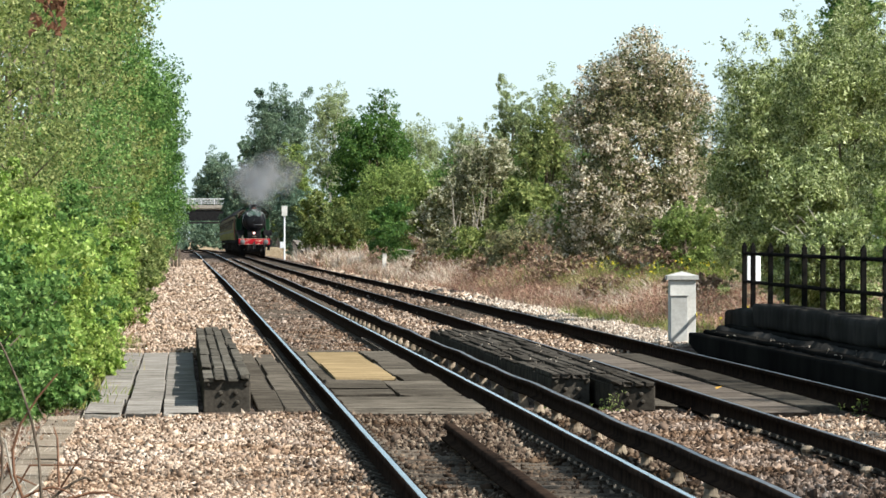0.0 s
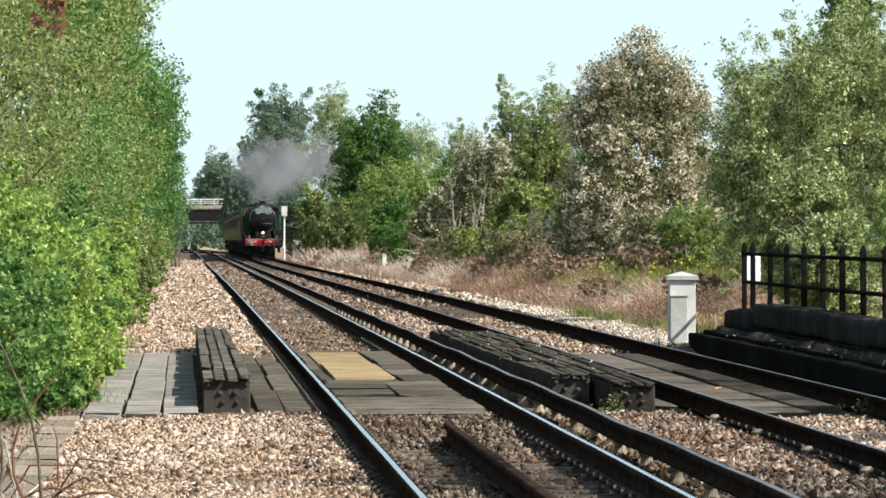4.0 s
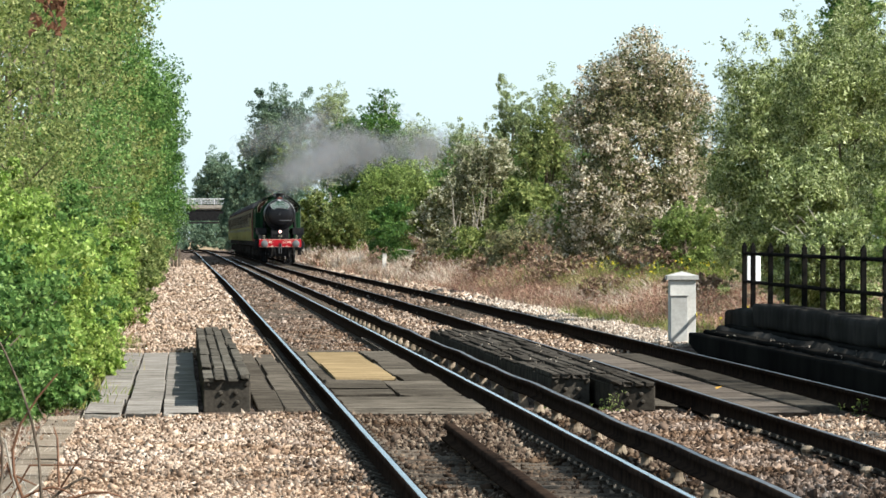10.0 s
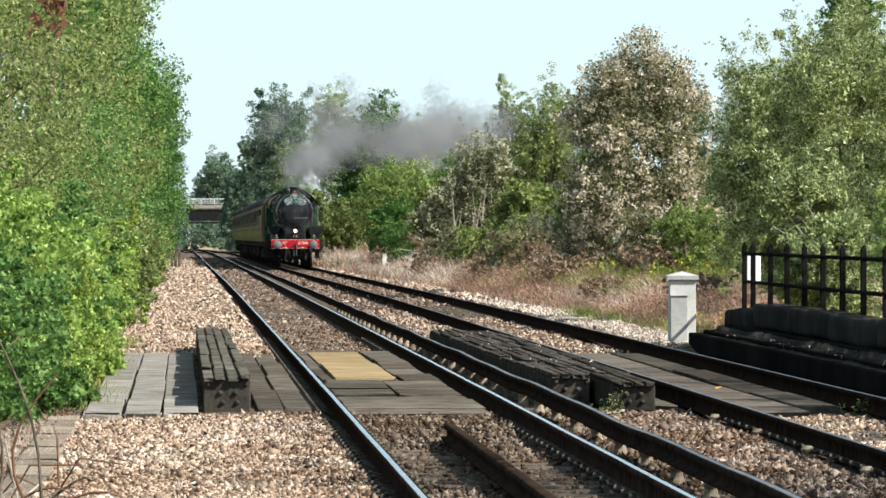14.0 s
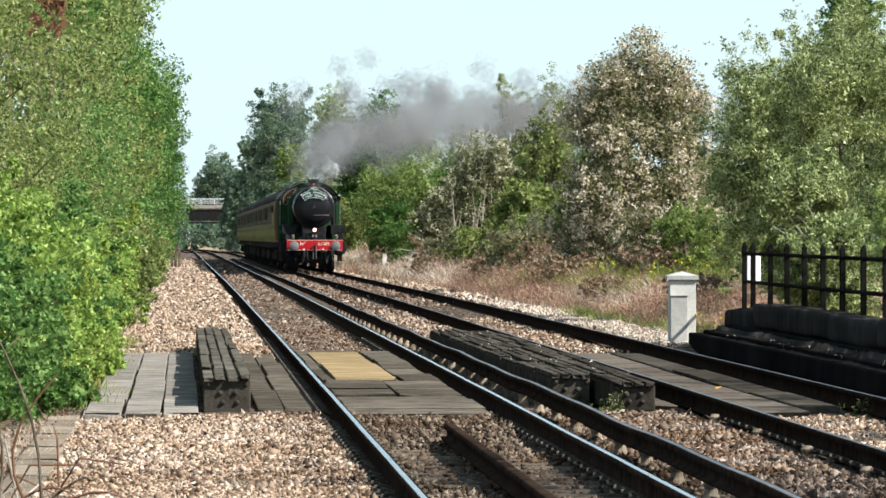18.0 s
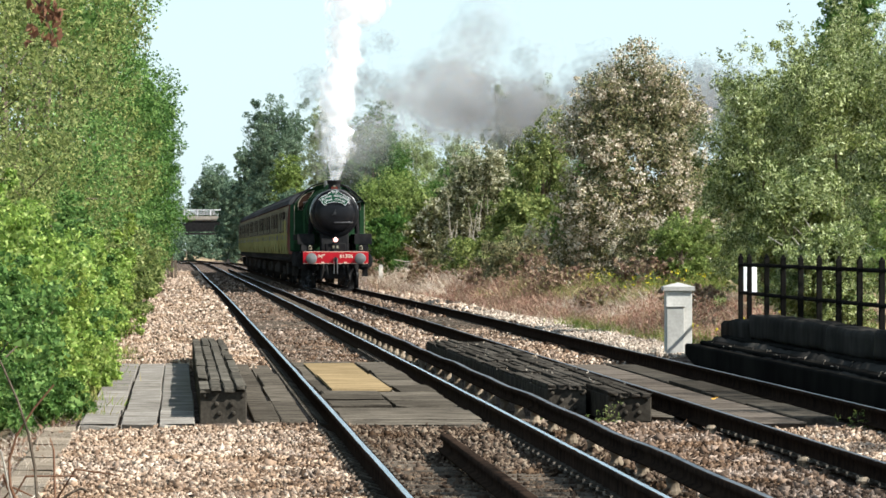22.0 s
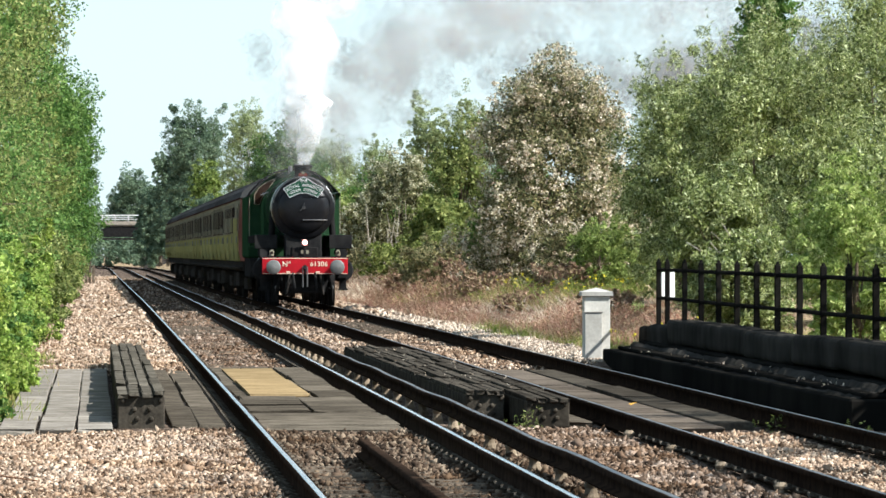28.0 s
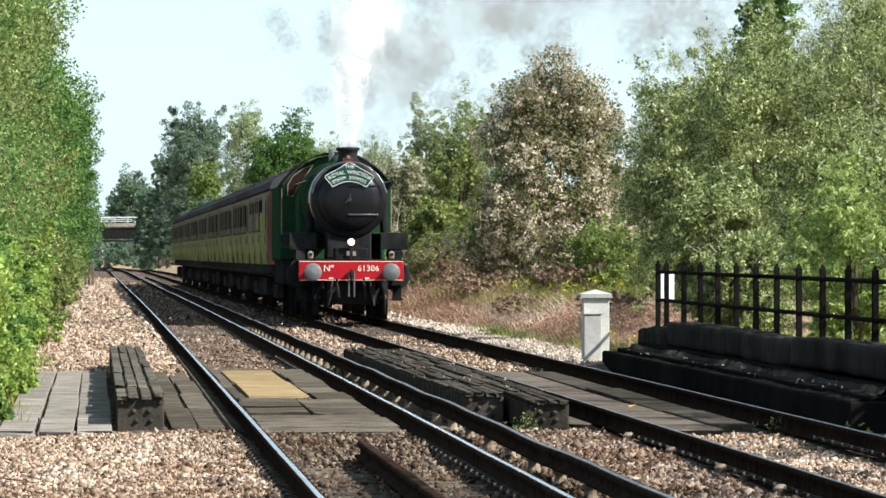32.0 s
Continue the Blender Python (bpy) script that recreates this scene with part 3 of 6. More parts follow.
rail("guard_rail", TRACK1, -0.02, -0.01, FLAT_PROFILE, 15, 51.6, M_RAIL, "disused brown rail lying between the running rails")

# sleepers with their clips, and the pots under the conductor rail
bm = bmesh.new()
box(bm, -1.3, 1.3, -0.125, 0.125, -0.2, 0.0, 0.015)
SLEEPER_MESH = bpy.data.meshes.new("sleeper")
bm.to_mesh(SLEEPER_MESH)
bm.free()
bm = bmesh.new()
pts = [Vector((0.0, -0.05, 0.01)), Vector((0.06, -0.055, 0.05)), Vector((0.1, -0.02, 0.055)), Vector((0.1, 0.03, 0.04)), Vector((0.05, 0.06, 0.045)), Vector((-0.02, 0.05, 0.02))]
sweep(bm, [q * 1.0 for q in pts], [0.012] * 6, 5)
CLIP_MESH = bpy.data.meshes.new("clip")
bm.to_mesh(CLIP_MESH)
bm.free()
for k, table in enumerate((TRACK1, TRACK2)):
    bed = thing("track_sleepers", "weathered sleepers bedded in ballast", "sleepers", kind="structure")
    ys = np.arange(33.0, 130.0, 0.7)
    for y in ys:
        if 56 < y < 88:
            continue
        s = piece("sleeper", SLEEPER_MESH, M_SLEEPER, bed)
        s.location = (float(on_track(table, y)), y, float(level(y)) - (0.185 if k == 0 else 0.215))
        if y < 58 or (88 < y < 100 and k == 0):
            for side in (-1, 1):
                for inner in (-1, 1):
                    c = piece("clip", CLIP_MESH, M_CLIP, s)
                    c.matrix_basis = Matrix.Translation((side * G + inner * 0.045, 0, 0.022 if k == 0 else 0.052)) @ Matrix.Rotation(math.pi if inner < 0 else 0, 4, "Z")
    far = bmesh.new()
    for y in np.arange(130.0, 420.0, 0.7):
        box(far, float(on_track(table, y)) - 1.3, float(on_track(table, y)) + 1.3, y - 0.125, y + 0.125, float(level(y)) - 0.3, float(level(y)) - 0.163)
    tagged(part("far_sleepers", far, M_SLEEPER), "weathered sleepers of the far part of the line", "sleepers", kind="stuff")
# clips run on along the outside of the left rail over the bridge
for y in np.arange(58.2, 88, 0.7):
    c = piece("clip", CLIP_MESH, M_CLIP, RAILS[0])
    c.matrix_basis = Matrix.Translation((float(on_track(TRACK1, y)) - G - 0.045, y, float(level(y)) - 0.16)) @ Matrix.Rotation(math.pi, 4, "Z")
bm = bmesh.new()
lathe(bm, [(0.055, -0.03), (0.055, 0.03), (0.045, 0.05), (0.040, 0.085), (0.045, 0.09), (0.052, 0.11), (0.03, 0.135)], "Z", n=10)
POT_MESH = bpy.data.meshes.new("insulator")
bm.to_mesh(POT_MESH)
bm.free()
for y in np.arange(34.5, 140, 2.8):
    p = piece("insulator", POT_MESH, M_POT, COND)
    p.location = (float(on_track(TRACK1, y)) + G + 0.41, y, float(level(y)) - 0.185)
for y in np.arange(35.2, 58, 4.2):
    p = piece("insulator", POT_MESH, M_POT, RAILS[2])
    p.location = (float(on_track(TRACK2, y)) - G - 0.17, y, float(level(y)) - 0.225)


# ---- girder bridge ----
def wob(rng, a):
    return rng.uniform(-a, a)


def plank_row(parent, x0, x1, y0, y1, z, rows, cols, material, thick, seed, gap=0.012, name="plank", uneven=0.007, ends=0.0):
    """Planks laid in a rectangle, each its own piece with small unevenness."""
    rng = random.Random(seed)
    xs = [x0 + (x1 - x0) * i / cols for i in range(cols + 1)]
    for c in range(cols):
        y = y0
        step = (y1 - y0) / rows
        for r in range(rows):
            a, b = y0 + step * r, y0 + step * (r + 1)
            dz = wob(rng, uneven)
            bm = bmesh.new()
            box(bm, xs[c] + gap / 2, xs[c + 1] - gap / 2, a + gap, b - gap - ends, -thick, 0, 0.006)
            for v in bm.verts:
                v.co += Vector((wob(rng, gap * 0.25), wob(rng, gap), wob(rng, 0.003)))
            ob = part(name, bm, material, parent)
            ob.location = (wob(rng, gap * 0.4), 0, z + dz + float(level((a + b) / 2)))


def girder(name, x0, x1, y0, y1, base, top, label, seed, cover):
    """A riveted box girder whose top is laid with tarred boards."""
    g = thing(name, label, "girder", "bridge girders")
    lz = float(level(y0))
    bm = bmesh.new()
    box(bm, x0, x1, y0, y1, base + lz - 0.06, top + lz - 0.035, 0.01)
    for v in bm.verts:
        if v.co.y > (y0 + y1) / 2:
            v.co.z += float(level(y1)) - lz
    part("body", bm, M_GIRDER, g)
    plank_row(g, x0 - 0.012, x1 + 0.012, y0 - 0.06, y1, top, 9, 4, cover, 0.042, seed, 0.022, "board", 0.016, 0.3)
    w = x1 - x0
    for fx, fz in ((0.12, 0.72), (0.36, 0.45), (0.42, 0.14), (0.68, 0.45), (0.72, 0.14), (0.9, 0.72)):
        bm = bmesh.new()
        lathe(bm, [(0.0, -0.024), (0.016, -0.02), (0.022, -0.008), (0.022, 0.01)], "Y", (x0 + w * fx, y0 - 0.002, lz + base + (top - base) * fz), 8)
        part("bolt", bm, M_GIRDER, g)
    return g


girder("bridge_girder", 0.19, 0.62, 59.2, 91.0, -0.1, 0.18, "dark tarred box girder with boarded top beside the walkway", 1, M_TOPPLANK)
girder("bridge_girder", 3.54, 3.91, 62.3, 93.0, -0.13, 0.12, "dark tarred box girder with boarded top between the tracks", 2, M_TARTOP)
girder("bridge_girder", 3.96, 4.37, 60.0, 93.0, -0.11, 0.115, "dark tarred box girder with boarded top between the tracks", 5, M_TARTOP)
walkway = thing("walkway", "grey weathered plank walkway beside the box girder", "walkway")
plank_row(walkway, -0.87, 0.16, 57.0, 61.6, -0.097, 1, 3, M_PLANK, 0.06, 6, 0.03)
plank_row(walkway, -0.86, 0.16, 61.65, 86.0, -0.091, 3, 3, M_PLANK, 0.06, 16, 0.03)
plank_row(walkway, 0.66, 1.2, 59.2, 86.0, -0.11, 4, 2, M_DECK, 0.07, 7, 0.03)
deck = thing("bridge_deck", "dark worn timber decking between the near rails", "deck", kind="structure")
plank_row(deck, 1.46, 2.76, 57.1, 63.2, -0.1, 4, 1, M_DECK, 0.08, 8, 0.04, uneven=0.012)
plank_row(deck, 1.46, 2.76, 63.3, 69.1, -0.079, 3, 2, M_DECK, 0.08, 18, 0.05, uneven=0.012)
plank_row(deck, 1.46, 2.76, 69.2, 87.0, -0.085, 6, 3, M_DECK, 0.07, 9, 0.05)
plank_row(deck, 1.62, 2.3, 69.3, 84.8, -0.06, 2, 1, M_NEWPLANK, 0.03, 10, 0.04, "new_plank")
deck2 = thing("bridge_deck", "dusty worn slabs and decking between the far rails, right strip darkened for shadow", "deck", kind="structure")
plank_row(deck2, 4.88, 5.72, 59.0, 87.0, -0.14, 3, 1, M_SLAB, 0.08, 11, 0.03, "slab", uneven=0.012)
# dark strip takes the place of the shadow from right rail and parapet
plank_row(deck2, 5.74, 6.15, 60.5, 87.0, -0.13, 5, 1, M_GIRDER, 0.08, 13, 0.03)
plank_row(deck2, 4.4, 4.66, 60.5, 88.0, -0.13, 6, 1, M_DECK, 0.07, 12, 0.05)

parapet = thing("bridge_parapet", "long black bridge girder with a weathered concrete ledge on top", "parapet")
bm = bmesh.new()
box(bm, 6.94, 7.5, 59.7, 89.0, -0.4, 0.07, 0.02)
part("girder", bm, M_PARAPET, parapet)
bm = bmesh.new()
box(bm, 7.08, 7.56, 59.8, 88.2, 0.07, 0.12, 0.015)
part("flange", bm, M_PARAPET, parapet)
rng = random.Random(5)
y = 91.0
while y > 40:
    n = min(rng.uniform(3.0, 5.5), y - 40 + 0.1)
    top = 0.41 if y > 90 else 0.49 + rng.uniform(-0.015, 0.015)
    bm = bmesh.new()
    box(bm, 7.6, 8.0, -n / 2 + 0.02, n / 2 - 0.02, -0.32, 0, 0.035)
    bmesh.ops.subdivide_edges(bm, edges=list(bm.edges), cuts=3, use_grid_fill=True)
    bmesh.ops.subdivide_edges(bm, edges=[e for e in bm.edges if abs(e.verts[0].co.y - e.verts[1].co.y) > 0.3], cuts=3)
    for v in bm.verts:
        v.co += noise.noise_vector(v.co * 1.1 + Vector((y, 0, 0))) * 0.022 + noise.noise_vector(v.co * 5.0 + Vector((0, y, 0))) * 0.007
        if y > 90 and v.co.y > 0:
            v.co.z -= 0.08 * v.co.y / n
    c = smooth(part("coping_block", bm, M_SHADED_LEDGE, parapet))
    c.location = (0, y - n / 2, top + float(level(y)) + 0.05)
    y -= n
bm = bmesh.new()
box(bm, 7.52, 8.3, 40.0, 90.0, -0.6, 0.17, 0.02)
part("plinth", bm, M_PARAPET, parapet)

xs, ys = np.linspace(6.99, 7.6, 14), np.arange(59.9, 88.8, 0.35)
X, Y = np.meshgrid(xs, ys)
hump = np.sin((X - 6.99) / 0.61 * math.pi) ** 0.7
Z = 0.06 + level(Y) * 0.6 + hump * (0.07 + 0.012 * np.sin(Y * 0.9 + X * 3) + np.random.default_rng(9).uniform(-0.016, 0.02, X.shape)) + 0.06 * (X > 7.3) * hump
n = len(xs)
i = (np.arange(len(ys) - 1)[:, None] * n + np.arange(n - 1)[None, :]).ravel()
piece("dirt_ridge", mesh_from("dirt_ridge", np.stack([X, Y, Z], -1).reshape(-1, 3), np.stack([i, i + 1, i + n + 1, i + n], -1)), M_SHADED_LEDGE, parapet, "rough ridge of shade-darkened dirt lying on the ledge")

fence = thing("iron_fence", "black iron post and rail fence behind the bridge parapet", "fence")
FY = [92.4, 91.0] + [88.3 - 2.42 * i for i in range(20)]
for y in FY:
    bm = bmesh.new()
    box(bm, 7.97, 8.04, y - 0.035, y + 0.035, -0.3, 1.26, 0.008)
    rod(bm, (8.005, y, 1.26), (8.005, y, 1.3), 0.03, 0.012, 6)
    part("post", bm, M_PARAPET, fence)
for z in (1.14, 0.74):
    for a, b in zip(FY, FY[1:]):
        bm = bmesh.new()
        rod(bm, (8.005, a, z), (8.005, b, z), 0.026, n=6)
        part("bar", bm, M_PARAPET, fence)
sign = thing("lineside_sign", "small white metal plate fixed behind the iron fence", "sign")
block("plate", 8.08, 8.27, 92.8, 92.82, 0.72, 1.1, M_WHITE, sign)
bm = bmesh.new()
rod(bm, (8.17, 92.86, -0.3), (8.17, 92.86, 1.1), 0.02)
part("pole", bm, M_BLACK, sign)

cabinet = thing("lineside_cabinet", "pale grey concrete cabinet with a pitched cap and front box", "cabinet", at=(6.94, 90.3, 0))
block("body", -0.17, 0.19, -0.17, 0.19, -0.3, 0.78, M_PALE, cabinet)
block("front_box", -0.17, 0.07, -0.3, -0.174, -0.3, 0.55, M_PALE, cabinet)
block("lid", -0.185, 0.085, -0.315, -0.174, 0.552, 0.575, M_PALE, cabinet)
bm = bmesh.new()
v = [bm.verts.new(p) for p in ((-0.21, -0.21, 0.784), (0.23, -0.21, 0.784), (0.23, 0.23, 0.784), (-0.21, 0.23, 0.784),
                               (-0.21, -0.21, 0.84), (0.23, -0.21, 0.84), (0.23, 0.23, 0.84), (-0.21, 0.23, 0.84), (0.01, 0.01, 0.9))]
for f in ((3, 2, 1, 0), (0, 1, 5, 4), (1, 2, 6, 5), (2, 3, 7, 6), (3, 0, 4, 7), (4, 5, 8), (5, 6, 8), (6, 7, 8), (7, 4, 8)):
    bm.faces.new([v[i] for i in f])
part("cap", bm, M_PALE, cabinet)

trough = thing("cable_trough", "concrete cable trough lids beside the ballast", "cable trough", kind="structure")
plank_row(trough, -1.17, -0.88, 30, 56.9, -0.12, 27, 1, M_TROUGH, 0.1, 21, 0.02, "lid")


# ---- trees ----
def leaf_cloud(rng, centres, radii, per, size, slim, up=0.35, droop=0.0, corners=4):
    """Leaves scattered in clumps; returns verts and faces of three or four corners."""
    n = len(centres) * per
    c = np.repeat(centres, per, axis=0)
    r = np.repeat(radii, per)
    d = rng.normal(size=(n, 3))
    d /= np.linalg.norm(d, axis=1)[:, None]
    p = c + d * (r * rng.uniform(0.25, 1.0, n) ** 0.6)[:, None] * np.array([1, 1, 0.8])
    t = rng.normal(size=(n, 3)) + d * 0.5
    t[:, 2] -= droop
    t /= np.linalg.norm(t, axis=1)[:, None]
    nn = rng.normal(size=(n, 3)) + np.array([0, 0, up]) + d * 0.6
    w = np.cross(t, nn)
    w /= np.linalg.norm(w, axis=1)[:, None] + 1e-9
    s = size * rng.uniform(0.6, 1.35, n)
    fold = np.cross(w, t) * (s * 0.12)[:, None]
    a, b = t * s[:, None] * 0.5, w * (s * slim * 0.5)[:, None]
    if corners == 3:
        V = np.stack([p - a, p + a * 0.5 + b, p + a * 0.5 - b + fold], 1).reshape(-1, 3)
        return V, (np.arange(n) * 3)[:, None] + np.arange(3)[None]
    V = np.stack([p - a, p + b + fold, p + a, p - b + fold], 1).reshape(-1, 3)
    return V, (np.arange(n) * 4)[:, None] + np.arange(4)[None]


def tree(name, label, x, y, h, w, leaf, clumps, per, size, slim=0.55, seed=0, low=0.15, bark=None, depth=None, droop=0.0, spiky=0.0, lean=0.0, group="", stout=0.018, taper=0.0, boxy=0.0, bloom=0, sprays=0):
    """A tree or shrub: tapered trunk with limbs that end in leaf clumps of an uneven crown."""
    rng = np.random.default_rng(seed)
    z0 = float(ground(x, y)) - 0.05
    t = thing(name, label, "bush" if name.endswith("bush") else "tree", group, (x, y, z0))
    depth = depth or w
    u = rng.normal(size=(clumps, 3))
    u /= np.linalg.norm(u, axis=1)[:, None]
    if boxy:
        u = np.sign(u) * np.abs(u) ** (1 - boxy)
    rr = rng.uniform(0.35, 1.0, clumps) ** 0.5
    ph = rng.uniform(0, 6.28, 3)
    lump = 0.82 + 0.16 * np.sin(u[:, 0] * 4.1 + ph[0]) * np.sin(u[:, 2] * 5.3 + ph[1]) + 0.12 * np.sin(u[:, 1] * 6.7 + u[:, 2] * 3 + ph[2])
    c = u * (rr * lump)[:, None]
    c /= np.quantile(np.abs(c), 0.985, axis=0)[None] * 1.08
    mid, half = h * (low + 1) / 2, h * (1 - low) / 2
    C = c * np.array([w / 2, depth / 2, half]) + np.array([0, 0, mid])
    C[:, :2] *= 1 - taper * np.clip((C[:, 2] / h - 0.4) / 0.6, 0, 1.2)[:, None]
    C[:, 0] += lean * (C[:, 2] / h)
    R = rng.uniform(0.5, 1.1, clumps) * min(w, h) * 0.092
    if spiky:
        k = rng.choice(clumps, max(3, clumps // 12), replace=False)
        C[k, 2] += spiky * rng.uniform(0.3, 1.0, len(k)) * (C[k, 2] > mid)
        R[k] *= 0.5
        for f in (0.35, 0.68):
            C = np.concatenate([C, C[k] - np.array([0, 0, 1.0]) * (spiky * f) + rng.normal(size=(len(k), 3)) * 0.04])
            R = np.concatenate([R, R[k] * (1.0 + f * 0.6)])
    V, F = leaf_cloud(rng, C, R, int(per * 0.92), size * 1.1, slim, droop=droop, corners=3)
    # thin sprays that stand out of the crown
    high = np.flatnonzero(C[:, 2] > h * 0.5)
    for k in rng.choice(high, sprays) if sprays else ():
        tip = np.array([rng.normal() * 0.25, rng.normal() * 0.25, 1.0]) * rng.uniform(0.4, 1.0) * 0.16 * h
        f = np.sort(rng.uniform(0.1, 1.05, 22))[:, None]
        S = C[k:k + 1] + tip * f + rng.normal(size=(22, 3)) * 0.03 + np.array([1.0, 0, 0]) * (f * f) * rng.normal() * 0.3
        V2, F2 = leaf_cloud(rng, S, R[k] * (0.4 - 0.32 * f[:, 0]), 4, size * 1.05, slim, droop=droop, corners=3)
        V, F = np.concatenate([V, V2]), np.concatenate([F, F2 + len(V)])
    # broad overlapping leaves close the heart of the crown
    inner = C[:clumps] * np.array([0.74, 0.74, 1])
    inner[:, 2] = mid + (C[:clumps, 2] - mid) * 0.78
    V2, F2 = leaf_cloud(rng, inner, R[:clumps] * 0.9, max(8, per // (6 if size > 0.06 else 4)), size * (2.1 if slim > 0.3 and size > 0.06 else 1.6), max(slim, 0.32), corners=3)
    V, F = np.concatenate([V, V2]), np.concatenate([F, F2 + len(V)])
    piece("crown", mesh_from("crown", V, F), LEAF[leaf], t)
    if bloom:
        out = np.linalg.norm((C - np.array([0, 0, mid])) / np.array([w / 2, depth / 2, half]), axis=1)
        out = out ** 2
        B = C[rng.choice(len(C), bloom, p=out / out.sum())] + rng.normal(size=(bloom, 3)) * 0.16
        B[:, :2] *= 1.06
        V, F = leaf_cloud(rng, B, rng.uniform(0.06, 0.2, bloom), 22, size * 0.8, 0.95, corners=3)
        piece("blossom", mesh_from("blossom", V, F), LEAF["may" if leaf == "maygreen" else "maypale"], t, "faded creamy blossom")
    bm = bmesh.new()
    tr = max(0.03, h * stout)
    top = Vector((lean * 0.6 + rng.normal() * 0.05 * w, rng.normal() * 0.05 * w, h * 0.72))
    path = [Vector((0, 0, -0.1)), Vector((rng.normal() * 0.03 * w, 0, h * 0.2)), top * 0.6 + Vector((rng.normal() * 0.04 * w, 0, 0)), top]
    sweep(bm, path, [tr * 1.25, tr, tr * 0.7, tr * 0.25], 8)
    for i in range(16):
        q = Vector(C[rng.integers(clumps)])
        s = Vector((path[1] * 0.5 + path[2] * 0.5)) * rng.uniform(0.5, 1.25)
        m = (s + q) / 2 + Vector((0, 0, 0.06 * h)) * rng.uniform(-0.4, 1)
        sweep(bm, [s, m, q], [tr * 0.3, tr * 0.18, tr * 0.06], 5)
    part("trunk", bm, bark or M_BARK, t)
    return t


LH = "dense mixed green hedge tree beside the track"
for i, (x, y, h, w, leaf, cl, per, sz) in enumerate((
        (-3.6, 62, 6.6, 3.6, "hedge", 300, 110, 0.046), (-3.4, 76, 8.2, 4.4, "hedge", 360, 110, 0.05), (-3.0, 92, 9.0, 4.6, "hedge", 380, 95, 0.054),
        (-2.9, 112, 9.4, 4.5, "mid", 340, 80, 0.064), (-2.8, 135, 9.8, 4.4, "hedge", 320, 70, 0.082), (-2.75, 160, 10.2, 4.4, "mid", 300, 60, 0.092),
        (-2.75, 190, 10.8, 4.4, "hedge", 300, 60, 0.1), (-2.5, 225, 10.4, 4.6, "mid", 300, 60, 0.11), (-2.15, 265, 10.9, 4.5, "oak", 320, 55, 0.12),
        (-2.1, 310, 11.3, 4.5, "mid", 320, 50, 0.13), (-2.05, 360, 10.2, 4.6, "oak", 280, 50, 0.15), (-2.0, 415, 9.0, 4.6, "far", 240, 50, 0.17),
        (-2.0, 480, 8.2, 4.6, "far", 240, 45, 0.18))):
    tree("tree", LH, x, y, h, w, leaf, cl, per, sz, 0.6, 100 + i, 0.02, depth=max(10, w * 2.4), spiky=0.25, stout=0.01, boxy=0.3 if y > 100 else 0.0, group="trees along the left of the line")
BL = "bright green bramble and sapling bush beside the walkway"
for i, (x, y, h, w) in enumerate(((-1.95, 58, 2.0, 1.9), (-1.9, 64, 2.3, 2.0), (-1.7, 71, 2.1, 1.9), (-1.65, 79, 2.5, 1.9), (-1.65, 87, 2.2, 1.8), (-1.75, 97, 2.3, 2.0), (-1.45, 62, 0.8, 1.2), (-1.3, 74, 0.9, 1.2),
                                  (-1.7, 108, 2.2, 2.0), (-2.9, 50, 2.6, 2.2))):
    tree("bush", BL, x, y, h, w, "lime" if i % 3 else "mid", 190, 95, 0.058 if i < 5 else 0.064, 0.62, 140 + i, 0.0, depth=8.5, spiky=0.45, group="bushes beside the walkway")
for i, (x, y, h, w) in enumerate(((-1.5, 122, 1.9, 1.9), (-1.5, 140, 2.1, 2.0), (-1.5, 165, 2.3, 2.0), (-1.5, 200, 2.4, 2.2), (-1.5, 245, 2.4, 2.2), (-1.5, 300, 2.6, 2.2))):
    tree("bush", "green scrub bush at the foot of the hedge trees", x, y, h, w, "hedge", 120, 60, 0.1, 0.6, 160 + i, 0.0, depth=22, group="bushes along the left of the line")

tree("hawthorn_tree", "tall hawthorn covered in faded pinkish white blossom", 12.0, 170, 6.1, 5.0, "maygreen", 700, 75, 0.075, 0.7, 5, 0.0, taper=0.52, bloom=1900, sprays=14, boxy=0.2)
tree("hawthorn_tree", "hawthorn covered in greyish white blossom on the bank", 11.2, 240, 4.7, 3.6, "maygrey", 340, 60, 0.09, 0.7, 2, 0.0, taper=0.3, boxy=0.15, bloom=430, sprays=5)
tree("hawthorn_tree", "low hawthorn with greyish white blossom on the bank", 10.3, 252, 3.3, 2.4, "maygrey", 200, 55, 0.09, 0.7, 14, 0.0, bloom=190)
tree("tree", "yellowish green shrub tree beside the hawthorn", 12.75, 228, 5.7, 3.0, "hedge", 340, 66, 0.09, 0.6, 3, 0.0, taper=0.35, sprays=6)
tree("bush", "round light green bush on the bank", 11.0, 330, 5.0, 5.0, "fresh", 380, 60, 0.12, 0.6, 4, 0.0, boxy=0.1)
tree("tree", "large dark green broadleaf tree behind the bank", 12.3, 420, 10.3, 5.8, "oak", 460, 60, 0.15, 0.7, 5, 0.05, taper=0.2)
tree("birch_tree", "pale slender birch with thin yellowish foliage", 12.0, 520, 13.4, 4.2, "birch", 380, 50, 0.15, 0.5, 6, 0.25, M_BIRCH, droop=0.4)
tree("poplar_tree", "tall haze-tinted blue-green poplar with an uneven crown", 13.0, 850, 21.6, 8.6, "far", 560, 60, 0.27, 0.6, 7, 0.1, spiky=0.7, boxy=0.15)
tree("poplar_tree", "haze-tinted blue-green poplar lower than its neighbour", 10.0, 900, 16.6, 5.0, "far", 320, 60, 0.28, 0.6, 8, 0.05, spiky=0.7, boxy=0.15)
